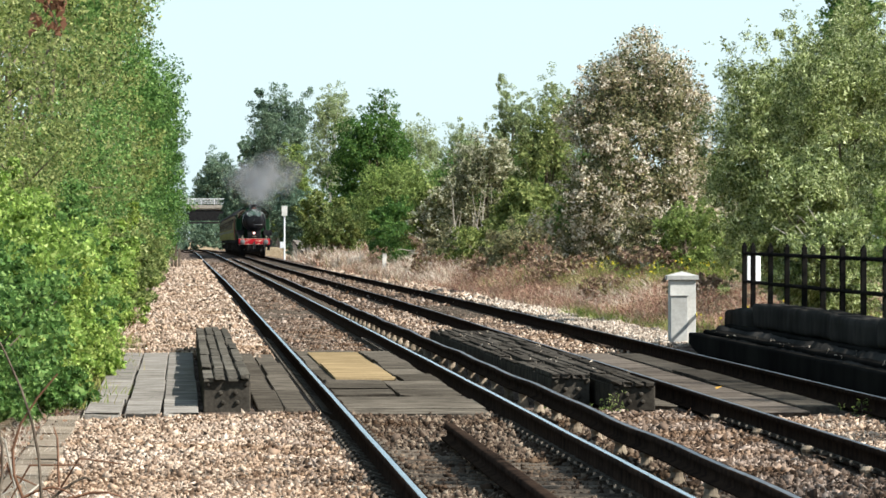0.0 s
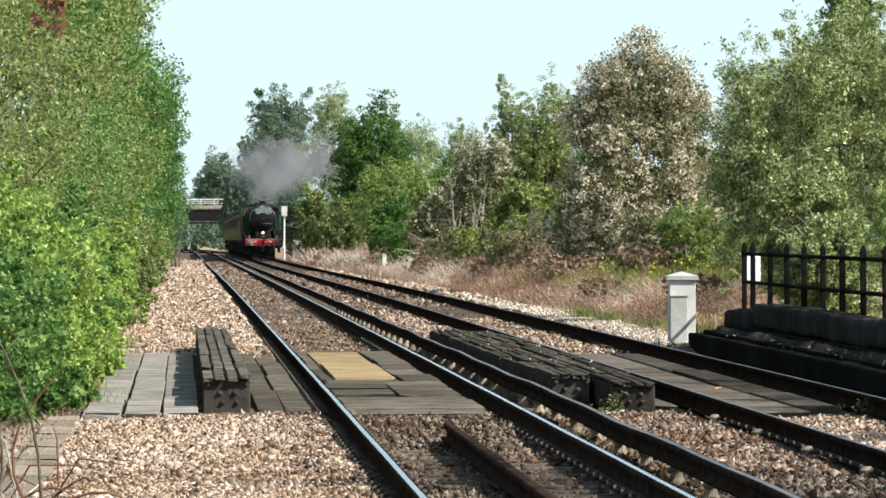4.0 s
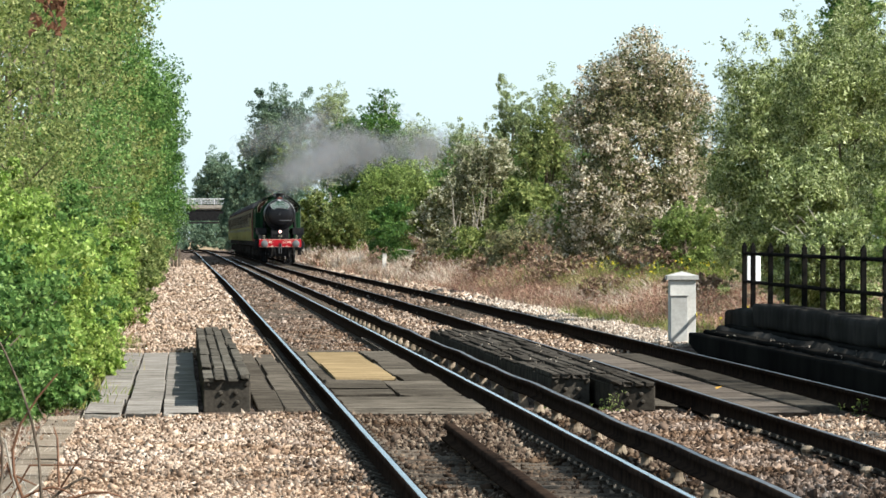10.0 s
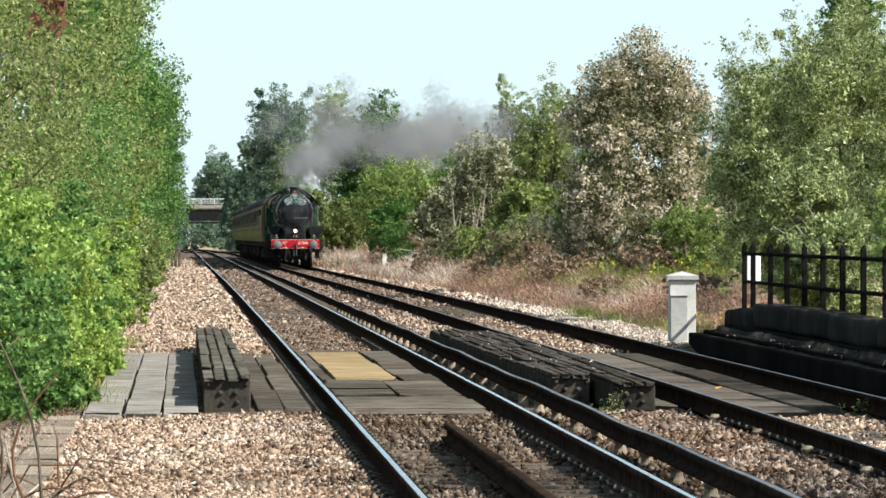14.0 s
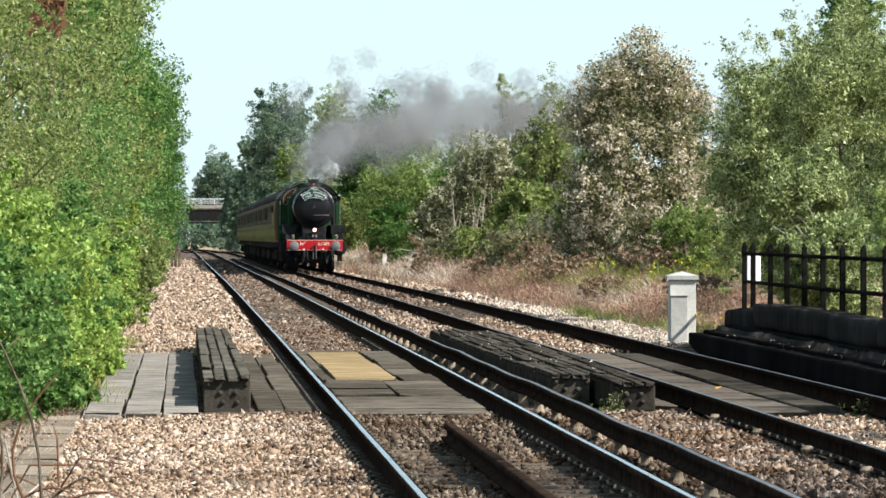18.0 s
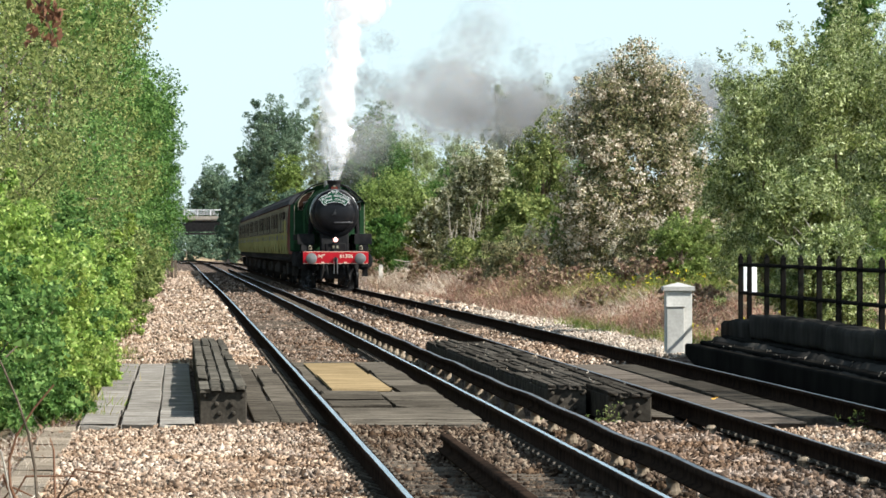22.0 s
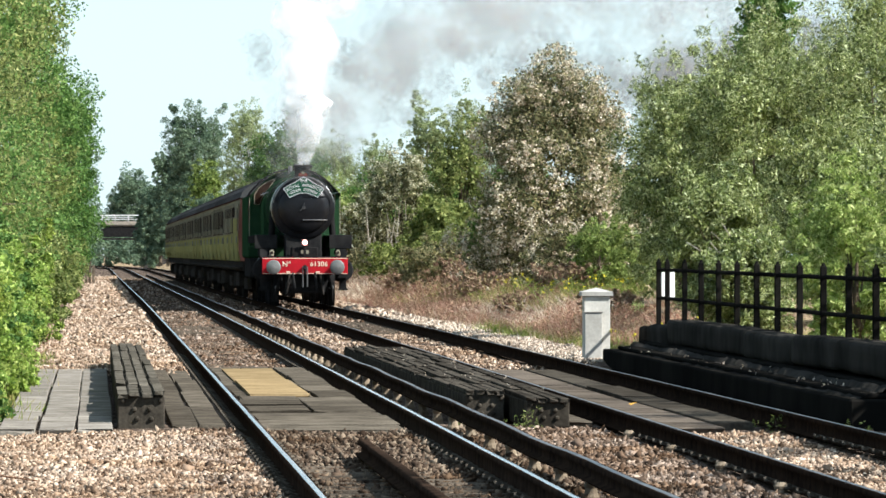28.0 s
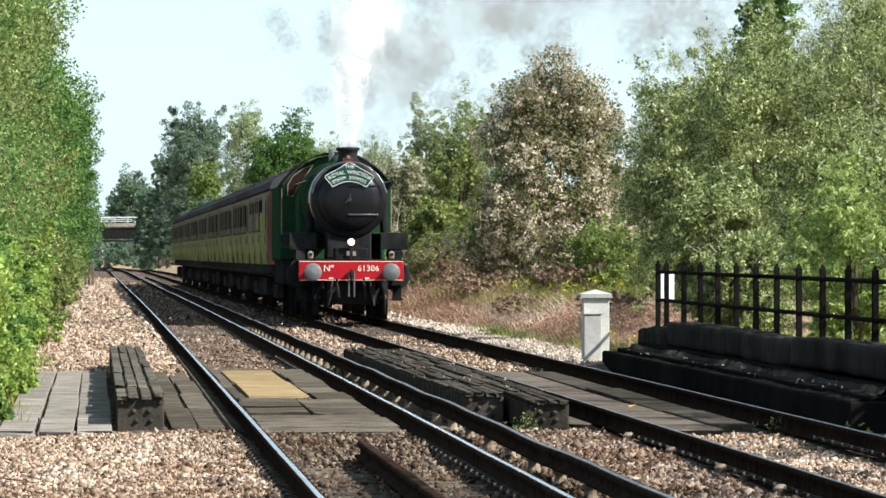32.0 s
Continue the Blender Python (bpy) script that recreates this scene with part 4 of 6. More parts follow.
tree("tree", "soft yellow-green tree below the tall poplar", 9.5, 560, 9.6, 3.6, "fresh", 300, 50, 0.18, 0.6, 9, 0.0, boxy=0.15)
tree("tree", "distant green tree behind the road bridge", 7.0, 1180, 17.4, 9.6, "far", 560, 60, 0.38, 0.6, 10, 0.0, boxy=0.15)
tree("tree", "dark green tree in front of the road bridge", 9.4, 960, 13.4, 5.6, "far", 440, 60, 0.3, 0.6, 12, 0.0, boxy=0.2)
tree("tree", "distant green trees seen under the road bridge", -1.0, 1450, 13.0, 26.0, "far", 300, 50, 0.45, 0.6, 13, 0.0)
# thicket added to close the bridge opening, which reads bluish dark
tree("bush", "added thicket filling the dark opening of the road bridge", 1.0, 1075, 5.6, 17.0, "far", 260, 50, 0.34, 0.6, 15, -0.05, boxy=0.2)
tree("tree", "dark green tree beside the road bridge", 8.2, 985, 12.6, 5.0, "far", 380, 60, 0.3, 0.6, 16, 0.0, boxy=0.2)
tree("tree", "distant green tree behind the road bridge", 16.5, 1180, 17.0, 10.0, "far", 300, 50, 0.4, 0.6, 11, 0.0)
for i, (x, y, h, w) in enumerate(((18.0, 420, 8.9, 4.8), (20.2, 400, 11.0, 3.4), (22.6, 400, 11.5, 4.0), (16.4, 450, 9.3, 4.8), (25.0, 390, 10.8, 4.4), (14.9, 470, 9.6, 4.0))):
    tree("birch_tree", "haze-paled green birch in a distant row", x, y, h, w, "birch", 300, 60, 0.13, 0.5, 20 + i, 0.1, M_BIRCH, droop=0.5, spiky=0.3, taper=0.3, group="distant birches")
for i, (x, y, h, w, leaf) in enumerate(((9.4, 380, 3.6, 3.0, "hedge"), (9.0, 430, 4.6, 3.2, "hedge"), (10.6, 270, 3.0, 3.0, "hedge"), (11.3, 212, 3.0, 2.8, "hedge"), (12.0, 190, 2.8, 2.6, "oak"),
                                        (10.2, 310, 3.0, 2.8, "oak"), (8.9, 480, 5.0, 3.4, "far"), (9.0, 545, 6.5, 3.4, "far"), (13.6, 205, 4.2, 3.0, "oak"), (13.8, 260, 4.4, 4.0, "oak"),
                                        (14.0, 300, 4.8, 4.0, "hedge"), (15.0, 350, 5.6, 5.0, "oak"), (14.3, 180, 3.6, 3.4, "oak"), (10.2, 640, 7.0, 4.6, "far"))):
    tree("bush", "green undergrowth bush on the railway bank", x, y, h, w, leaf, 160, 50, 0.085 + y / 5000, 0.6, 40 + i, 0.0, group="undergrowth on the bank")
for i, (x, w) in enumerate(((15, 9), (22, 9), (29, 10), (36, 10))):
    tree("bush", "dense dark green thicket behind the railway bank", x, 495, 6.2, w, "oak", 220, 45, 0.22, 0.65, 300 + i, 0.0, group="thicket behind the bank")
for i, (x, y, h, w, leaf) in enumerate(((10.9, 173, 1.5, 2.2, "maygreen"), (12.0, 166, 1.4, 2.4, "maygreen"), (10.2, 196, 1.7, 2.2, "maygreen"), (12.9, 160, 1.6, 2.2, "hedge"), (10.0, 222, 1.8, 2.2, "hedge"), (10.6, 246, 2.0, 2.6, "maygreen"),
                                        (9.9, 285, 2.0, 2.4, "oak"), (10.9, 205, 1.8, 2.4, "hedge"), (13.0, 140, 1.5, 2.2, "willow"), (11.9, 128, 1.3, 1.8, "willow"))):
    tree("bush", "dark tangled undergrowth at the foot of the trees", x, y, h, w, leaf, 150, 60, 0.06 + y / 7000, 0.5, 340 + i, -0.05, depth=w * 2.2, boxy=0.15, group="tangled undergrowth")
tree("hawthorn_bush", "low dark hawthorn bush with cream blossom", 11.6, 160, 1.75, 1.9, "maygreen", 190, 60, 0.06, 0.7, 61, -0.05, bloom=150, boxy=0.15)
tree("bush", "low yellow-green bush in front of the willows", 11.7, 150, 1.9, 1.7, "fresh", 130, 60, 0.065, 0.5, 60, 0.0)
for i, (x, y, h, w) in enumerate(((10.6, 118, 4.6, 2.5), (11.3, 112, 5.1, 2.6), (12.4, 118, 5.5, 2.8), (13.4, 112, 5.9, 2.8), (14.9, 122, 6.3, 3.0), (12.7, 136, 4.9, 2.6), (13.3, 145, 5.4, 3.2),
                                  (17.2, 145, 7.6, 4.0), (10.0, 104, 2.7, 2.0), (11.5, 100, 3.4, 2.4), (9.3, 94, 1.9, 1.5))):
    tree("willow_tree", "bushy grey-green willow with slender leaves behind the fence", x, y, h, w, "willow", 290, 120, 0.085, 0.2, 70 + i, 0.0, droop=0.5, stout=0.006, sprays=44 if h > 3.5 else 10, group="willows behind the fence")
tree("poplar_tree", "tall narrow dark green poplar behind the willows", 15.5, 150, 9.5, 1.7, "mid", 520, 60, 0.08, 0.55, 66, 0.0, boxy=0.2)
# mostly unseen row, added to shade parapet and rails; the tallest shades the foreground
for i, (x, y, h, w) in enumerate(((10.2, 38.4, 10.6, 3.8), (10.1, 45, 5.0, 2.8), (10.3, 52, 5.2, 3.0), (10.2, 60, 4.9, 2.8), (10.5, 68, 4.8, 2.8), (10.8, 76, 4.8, 2.8), (11.4, 85, 5.0, 3.0))):
    tree("willow_tree", "bushy grey-green willow with slender leaves behind the fence", x, y, h, w, "willow", 260, 70, 0.12, 0.2, 270 + i, 0.0, depth=9, droop=0.5, spiky=0.5, stout=0.008, group="willows behind the fence")
for i, (x, y, h, w) in enumerate(((9.6, 82, 2.75, 1.5), (10.3, 89, 3.0, 1.6), (10.7, 84, 2.8, 1.8), (9.6, 70, 2.0, 1.4), (9.4, 63, 1.8, 1.4))):
    tree("willow_bush", "fresh yellow-green young willow bush behind the fence", x, y, h, w, "young", 150, 85, 0.1, 0.17, 90 + i, 0.0, droop=0.2, sprays=12, group="young willows behind the fence")


# ---- grass and scrub on the bank ----
def blades(name, material, label, areas, seed, lean=0.6):
    """Grass in tufts; areas: x0, x1, y0, y1, blades, height, width."""
    rng = np.random.default_rng(seed)
    vs, fs, k = [], [], 0
    for x0, x1, y0, y1, n, tall, wide in areas:
        tufts = max(6, n // 28)
        pick = rng.integers(tufts, size=n)
        spread = 0.09 + 0.0006 * y0
        x = rng.uniform(x0, x1, tufts)[pick] + rng.normal(size=n) * spread
        y = rng.uniform(y0, y1, tufts)[pick] + rng.normal(size=n) * spread * 2
        z = np.maximum(ground(x, y), bed_height(x, y) * (x < 8.0) - 5 * (x >= 8.0)) - 0.02
        hgt = tall * rng.uniform(0.3, 1.2, n) * rng.lognormal(-0.1, 0.35, tufts)[pick]
        a = rng.uniform(0, math.pi, n)
        dx, dy = np.cos(a) * wide / 2, np.sin(a) * wide / 2
        bend = rng.normal(size=(n, 2)) * (hgt * lean)[:, None] + (rng.normal(size=(tufts, 2)) * 0.3 * tall)[pick]
        P = np.stack([x, y, z], -1)
        o = np.zeros(n)
        V = np.stack([P - np.stack([dx, dy, o], -1), P + np.stack([dx, dy, o], -1), P + np.stack([bend[:, 0], bend[:, 1], hgt], -1)], 1)
        vs.append(V.reshape(-1, 3))
        fs.append((np.arange(n) * 3 + k)[:, None] + np.arange(3)[None])
        k += 3 * n
    return tagged(piece(name, mesh_from(name, np.concatenate(vs), np.concatenate(fs)), material), label, "grass", kind="stuff")


blades("dry_grass", M_GRASS, "dry straw-coloured grass on the railway bank",
       [(7.4, 11.5, 93, 135, 15000, 0.13, 0.014), (7.5, 11.8, 135, 200, 18000, 0.17, 0.018), (7.6, 12.5, 200, 330, 24000, 0.3, 0.03), (7.8, 12, 330, 480, 9000, 0.45, 0.07), (-1.9, -1.0, 95, 300, 5000, 0.2, 0.05)], 31)
blades("dead_red_stems", M_REDSTEM, "reddish brown dead stems on the railway bank",
       [(8.1, 10.2, 128, 172, 16000, 0.24, 0.014), (8.3, 9.9, 106, 130, 7000, 0.2, 0.012), (7.5, 8.8, 150, 210, 8000, 0.26, 0.018), (8.6, 10.5, 175, 240, 7000, 0.35, 0.024), (8.6, 10.0, 95, 104, 2000, 0.2, 0.01)], 33, 0.9)
blades("bleached_straw", M_PALESTRAW, "pale bleached straw lying on the bank",
       [(8.7, 10.1, 130, 156, 11000, 0.2, 0.014), (7.4, 8.2, 118, 140, 3500, 0.12, 0.012), (8.2, 10.5, 200, 300, 8000, 0.4, 0.03), (8.3, 9.6, 330, 440, 3000, 0.6, 0.06), (-1.9, -1.12, 38, 58, 5000, 0.14, 0.007)], 34, 0.9)
blades("green_grass", M_GREENGRASS, "tufts of green grass beside the cabinet and rails",
       [(9.5, 12.0, 136, 170, 12000, 0.3, 0.018), (7.4, 8.1, 112, 126, 3000, 0.22, 0.014), (7.8, 8.7, 102, 114, 3500, 0.22, 0.013), (7.9, 10.5, 92, 102, 3000, 0.24, 0.012), (8.8, 12, 170, 190, 1500, 0.3, 0.03),
        (-1.25, -0.75, 60, 100, 3000, 0.14, 0.014)], 32)
nr = np.random.default_rng(45)
vs, fs, k = [], [], 0
for x0, x1, y0, y1, n, tall in ((8.0, 10.4, 126, 174, 2400, 0.22), (8.3, 10.0, 104, 130, 1300, 0.18), (7.5, 9.0, 150, 215, 1300, 0.25), (9.0, 11.0, 170, 240, 1500, 0.5), (8.6, 10.4, 94, 104, 500, 0.2)):
    c = np.stack([nr.uniform(x0, x1, n), nr.uniform(y0, y1, n), np.abs(nr.normal(size=n)) * tall * 0.6], -1)
    c[:, 2] += ground(c[:, 0], c[:, 1])
    V, F = leaf_cloud(nr, c, nr.uniform(0.05, 0.16, n), 7, 0.05 + 0.0002 * (y0 - 90), 0.35, corners=3)
    vs.append(V), fs.append(F + k)
    k += len(V)
tagged(piece("dead_leaf_tangle", mesh_from("dead_leaf_tangle", np.concatenate(vs), np.concatenate(fs)), M_REDSTEM), "tangle of reddish brown dead leaves on the bank", "dead plants", kind="stuff")
nr = np.random.default_rng(44)
c = np.concatenate([np.stack([nr.uniform(9.6, 12.0, 70), nr.uniform(138, 168, 70), nr.uniform(0.2, 0.5, 70)], -1), np.stack([nr.uniform(8.4, 10.0, 14), nr.uniform(98, 112, 14), nr.uniform(0.15, 0.4, 14)], -1)])
c[:, 2] += ground(c[:, 0], c[:, 1])
V, F = leaf_cloud(nr, c, np.full(len(c), 0.05), 5, 0.04, 0.9)
tagged(piece("yellow_flowers", mesh_from("yellow_flowers", V, F), M_PETAL), "small yellow wild flowers among the grass", "flowers", kind="stuff")
for i, (x, y, h, w) in enumerate(((9.6, 200, 0.9, 2.0), (10.4, 180, 1.1, 2.2), (9.8, 165, 0.8, 1.8), (9.0, 235, 0.9, 2.0), (9.3, 142, 0.6, 1.4), (9.2, 290, 1.0, 2.2), (8.8, 380, 1.3, 2.2),
                                  (10.8, 150, 0.9, 1.6), (9.9, 255, 1.3, 2.0), (9.9, 125, 0.5, 1.3))):
    tree("bramble_bush", "low reddish brown dead bramble on the bank", x, y, h, w, "bramble", 90, 45, 0.09, 0.35, 180 + i, 0.0, M_DEAD, depth=w * 3, group="brambles on the bank")


# ---- lineside things far along the line ----
signal = thing("signal_post", "thin white post with a pale box on top beside the line", "signal post", at=(7.25, 462, float(ground(7.25, 462))))
bm = bmesh.new()
rod(bm, (0, 0, 0), (0, 0, 3.2), 0.06)
part("post", bm, M_WHITE, signal)
block("head", -0.2, 0.2, -0.15, 0.15, 3.2, 3.9, M_PALE, signal)
block("junction_box", -0.32, 0.02, -0.3, -0.07, 0.9, 1.35, M_WHITE, signal)
for x, w in ((8.05, 1.0), (8.95, 1.15)):
    slab = thing("concrete_panel", "grey concrete panel standing on edge beside the line", "concrete panel", "concrete panels beside the line", (x, 445, float(ground(x, 445))))
    block("slab", -w / 2, w / 2, -0.07, 0.07, -0.1, 1.45, M_CONC, slab)
    # black rod stands in for the diagonal shadow across the panel
    bm = bmesh.new()
    rod(bm, (-w / 2, -0.16, 1.4), (w / 2 + 0.25, -0.16, 0.05), 0.06)
    part("brace", bm, M_BLACK, slab)
mpost = thing("lineside_post", "short grey wooden post on the bank", "post", at=(8.8, 283, float(ground(8.8, 283))))
bm = bmesh.new()
box(bm, -0.09, 0.09, -0.09, 0.09, -0.1, 0.75, 0.015)
part("stump", bm, M_PALE, mpost)
block("cap", -0.1, 0.1, -0.1, 0.1, 0.754, 0.79, M_CONC, mpost)
for x, h in ((-0.52, 1.0), (-0.34, 1.15), (-0.16, 0.95)):
    wp = thing("wooden_post", "short weathered brown wooden post beside the hedge", "post", "wooden posts beside the hedge", (x, 330 + x * 8, float(bed_height(x, 330))))
    bm = bmesh.new()
    box(bm, -0.07, 0.07, -0.07, 0.07, -0.15, h, 0.012)
    part("stump", bm, M_BARK, wp)
    bm = bmesh.new()
    box(bm, -0.075, 0.075, -0.075, 0.075, h + 0.002, h + 0.03, 0.008)
    part("cap", bm, M_SLEEPER, wp)
dead = thing("dead_branch", "bleached dead branches leaning out of the bushes", "branch", at=(9.6, 262, float(ground(9.6, 262))))
rng = random.Random(8)
for k in range(9):
    bm = bmesh.new()
    a = Vector((0.6 + 0.5 * rng.random(), rng.uniform(-0.5, 0.5), 0.2))
    b = a + Vector((-rng.uniform(0.5, 1.9), rng.uniform(-0.3, 0.3), rng.uniform(0.4, 1.6)))
    sweep(bm, [a, (a + b) / 2 + Vector((0.1 * rng.random(), 0, 0.15)), b], [0.045, 0.03, 0.01], 5)
    c = (a + b) / 2
    for j in range(3):
        e = c + Vector((rng.uniform(-0.6, 0.1), rng.uniform(-0.2, 0.2), rng.uniform(-0.1, 0.6)))
        sweep(bm, [c, (c + e) / 2 + Vector((0, 0, 0.04)), e], [0.02, 0.014, 0.006], 4)
    part("stick", bm, M_DEAD, dead)
dead2 = thing("dead_branch", "pale dead twigs sticking out behind the fence", "branch", at=(9.4, 95, float(ground(9.4, 95))))
for k in range(12):
    bm = bmesh.new()
    a = Vector((rng.uniform(-0.1, 0.3), rng.uniform(-0.2, 0.2), 1.0 + 0.3 * rng.random()))
    b = a + Vector((rng.uniform(-0.75, 0.2), rng.uniform(-0.2, 0.2), rng.uniform(0.0, 0.7)))
    sweep(bm, [a, (a + b) / 2 + Vector((0, 0, 0.06)), b], [0.016, 0.012, 0.006], 4)
    part("twig", bm, M_DEAD, dead2)
bm = bmesh.new()
sweep(bm, [Vector((0.3, 0, -0.1)), Vector((0.2, 0, 0.6)), Vector((0.1, 0, 1.3))], [0.03, 0.025, 0.012], 5)
part("stem", bm, M_DEAD, dead2)

dead3 = thing("dead_branch", "bleached upright dead stems in front of the hawthorn", "branch", at=(10.7, 234, float(ground(10.7, 234))))
for k in range(15):
    bm = bmesh.new()
    a = Vector((rng.uniform(-0.9, 0.6), rng.uniform(-1.0, 1.0), -0.1))
    b = a + Vector((rng.uniform(-0.35, 0.35), rng.uniform(-0.6, 0.0), rng.uniform(0.9, 3.0)))
    m = (a + b) / 2 + Vector((rng.uniform(-0.1, 0.1), 0, 0))
    sweep(bm, [a, m, b], [0.022, 0.016, 0.006], 5)
    e = m + Vector((rng.uniform(-0.35, 0.35), 0, rng.uniform(0.2, 0.6)))
    sweep(bm, [m, (m + e) / 2, e], [0.015, 0.012, 0.005], 4)
    part("stem", bm, M_DEAD, dead3)

# road bridge over the line
over = thing("road_bridge", "grey concrete road bridge with a white railing over the line", "bridge", at=(1.9, 1000, float(level(1000))))
block("deck", -16, 22, -4, 4, 6.2, 6.8, M_CONC, over, bevel=0.03)
block("beam", -16, 22, -3.9, 3.9, 4.55, 6.196, M_BLACK, over, bevel=0.03)
block("edge_strip", -16, 22, -4.15, -4.004, 6.4, 6.95, M_CONC, over, bevel=0.02)
for x in range(-15, 22, 2):
    block("rail_post", x - 0.07, x + 0.07, -4.1, -4.02, 6.96, 7.9, M_WHITE, over, bevel=0)
for z in (7.2, 7.5, 7.82):
    block("railing", -16, 22, -4.2, -4.11, z, z + 0.1, M_WHITE, over, bevel=0)
for x0, x1 in ((-16, -3.2), (5.2, 22)):
    block("pier", x0, x1, -3.7, 3.7, -1.0, 4.54, M_PIER, over, bevel=0.03)
block("bearing_shelf", -3.2, 5.2, -3.6, -3.3, 4.1, 4.4, M_PIER, over, bevel=0.02)

nr = np.random.default_rng(12)
n = 900
c = np.stack([nr.uniform(-1.9, -1.0, n), nr.uniform(35, 60, n), np.zeros(n)], -1)
c[:, 2] = bed_height(c[:, 0], c[:, 1]) + 0.03
V, F = leaf_cloud(nr, c, np.full(n, 0.04), 2, 0.06, 0.5)
tagged(piece("leaf_litter", mesh_from("leaf_litter", V, F), M_DEADLEAF), "brown fallen leaves and litter beside the trough lids", "leaf litter", kind="stuff")

for x, y, h, w in ((6.22, 59.2, 0.15, 0.5), (6.75, 58.0, 0.1, 0.4), (3.93, 59.7, 0.17, 0.3), (3.5, 61.8, 0.12, 0.25), (-0.95, 86.0, 0.2, 0.5)):
    weed = thing("weed", "small green weed growing in the ballast", "weed", "weeds in the ballast", (x, y, float(bed_height(x, y))))
    c = np.stack([nr.normal(0, w / 4, 40), nr.normal(0, w / 2, 40), np.abs(nr.normal(0, h / 2, 40))], -1)
    V, F = leaf_cloud(nr, c, np.full(40, 0.03), 4, 0.035, 0.4)
    piece("leaves", mesh_from("leaves", V, F), LEAF["hedge"], weed)
    bm = bmesh.new()
    for k in range(5):
        sweep(bm, [Vector((0, 0, -0.03)), Vector(c[k]) * 0.5, Vector(c[k])], [0.006, 0.004, 0.002], 4)
    part("stems", bm, M_BARK, weed)

for name, x0, x1, y0, y1, z, n in (("ledge_litter", 7.0, 7.5, 60.5, 88, 0.15, 70), ("girder_litter", 3.56, 4.36, 62, 92, 0.125, 45)):
    c = np.stack([nr.uniform(x0, x1, n), nr.uniform(y0, y1, n), np.full(n, z)], -1)
    c[:, 2] += level(c[:, 1]) * (0.6 if x0 > 6 else 1.0)
    V, F = leaf_cloud(nr, c, np.full(n, 0.02), 2, 0.034, 0.3)
    tagged(piece(name, mesh_from(name, V, F), M_PALESTRAW), "pale straw and chips scattered over the dark steel", "litter", kind="stuff")
leaf = thing("fallen_leaf", "yellow-orange fallen leaf on the far bridge deck", "leaf", at=(5.33, 64.5, float(level(64.5)) - 0.07))
V, F = leaf_cloud(nr, np.array([(0, 0, 0.03)]), np.full(1, 0.01), 1, 0.12, 0.8)
piece("blade", mesh_from("blade", V, F), mat("orange_leaf", (0.5, 0.26, 0.04), (0.65, 0.36, 0.08), 20, 0.7), leaf)

# dry stalks and dead leaves hanging near the camera
stalk = thing("dead_stalks", "dry brown bramble stalks beside the trough lids", "dead stalks", at=(-0.81, 36.5, float(bed_height(-0.81, 36.5))))
rng = random.Random(4)
for k, (x0, x1, z1, c) in enumerate(((0.02, -0.28, 1.15, 0.1), (0.0, 0.12, 0.85, -0.2), (-0.1, 0.3, 0.24, 0.1), (-0.2, 0.5, 0.12, 0.14), (-0.25, -0.35, 0.9, 0.1), (-0.3, 0.2, 0.16, 0.06))):
    bm = bmesh.new()
    pts = []
    for i in range(7):
        f = i / 6
        pts.append(Vector((x0 + (x1 - x0) * f + c * math.sin(f * 3.1), rng.uniform(-0.03, 0.03), z1 * f + (0.12 * math.sin(f * 3.1) if z1 < 0.3 else 0))))
    sweep(bm, pts, [0.011 - 0.001 * i for i in range(7)], 5)
    part("stalk", bm, M_DEADLEAF if k % 2 else M_BARK, stalk)
for k in range(14):
    bm = bmesh.new()
    a = Vector((rng.uniform(-0.5, 0.05), rng.uniform(0, 6), 0.0))
    d = Vector((rng.uniform(-0.25, 0.3), rng.uniform(-0.2, 0.2), rng.uniform(0.1, 0.75)))
    sweep(bm, [a, a + d * 0.5 + Vector((0, 0, 0.08)), a + d + Vector((d.x * 0.5, 0, -0.1))], [0.008, 0.007, 0.004], 5)
    part("stalk", bm, M_DEADLEAF if k % 3 else M_DEAD, stalk)
spray = thing("dead_leaf_spray", "withered reddish brown leaves hanging from a twig", "dead leaves", at=(-0.65, 31.0, 2.5))
bm = bmesh.new()
sweep(bm, [Vector((-0.75, 0.2, -2.85)), Vector((-0.8, 0.2, -1.2)), Vector((-0.55, 0.1, 0.3)), Vector((-0.2, 0, 0.32)), Vector((0, 0, 0.1)), Vector((0.05, 0, -0.03))], [0.014, 0.012, 0.01, 0.008, 0.006, 0.003], 5)
part("twig", bm, M_BARK, spray)
nr = np.random.default_rng(9)
for k in range(46):
    c = np.array([[nr.uniform(-0.07, 0.09), nr.uniform(-0.04, 0.04), nr.uniform(-0.08, 0.14)]])
    V, F = leaf_cloud(nr, c, np.array([0.015]), 2, 0.05, 0.5, droop=1.2)
    piece("leaf", mesh_from("leaf", V, F), M_DEADLEAF, spray)


# ---- steam locomotive (local y runs back from the buffer faces, z up from the rail) ----
def text_part(name, words, size, m, parent, material, curve=0.0, shift=0.0):
    cu = bpy.data.curves.new(name, "FONT")
    cu.body, cu.size, cu.align_x, cu.align_y, cu.extrude, cu.space_character = words, size, "CENTER", "CENTER", 0.004, 1.05
    ob = bpy.data.objects.new(name, cu)
    scene.collection.objects.link(ob)
    me = bpy.data.meshes.new_from_object(ob.evaluated_get(bpy.context.evaluated_depsgraph_get()))
    bpy.data.objects.remove(ob)
    if curve:
        for v in me.vertices:
            r, a = curve + v.co.y, (v.co.x + shift) / curve
            v.co.x, v.co.y = r * math.sin(a), r * math.cos(a) - curve
    o = piece(name, me, material, parent)
    o.matrix_basis = m
    return o


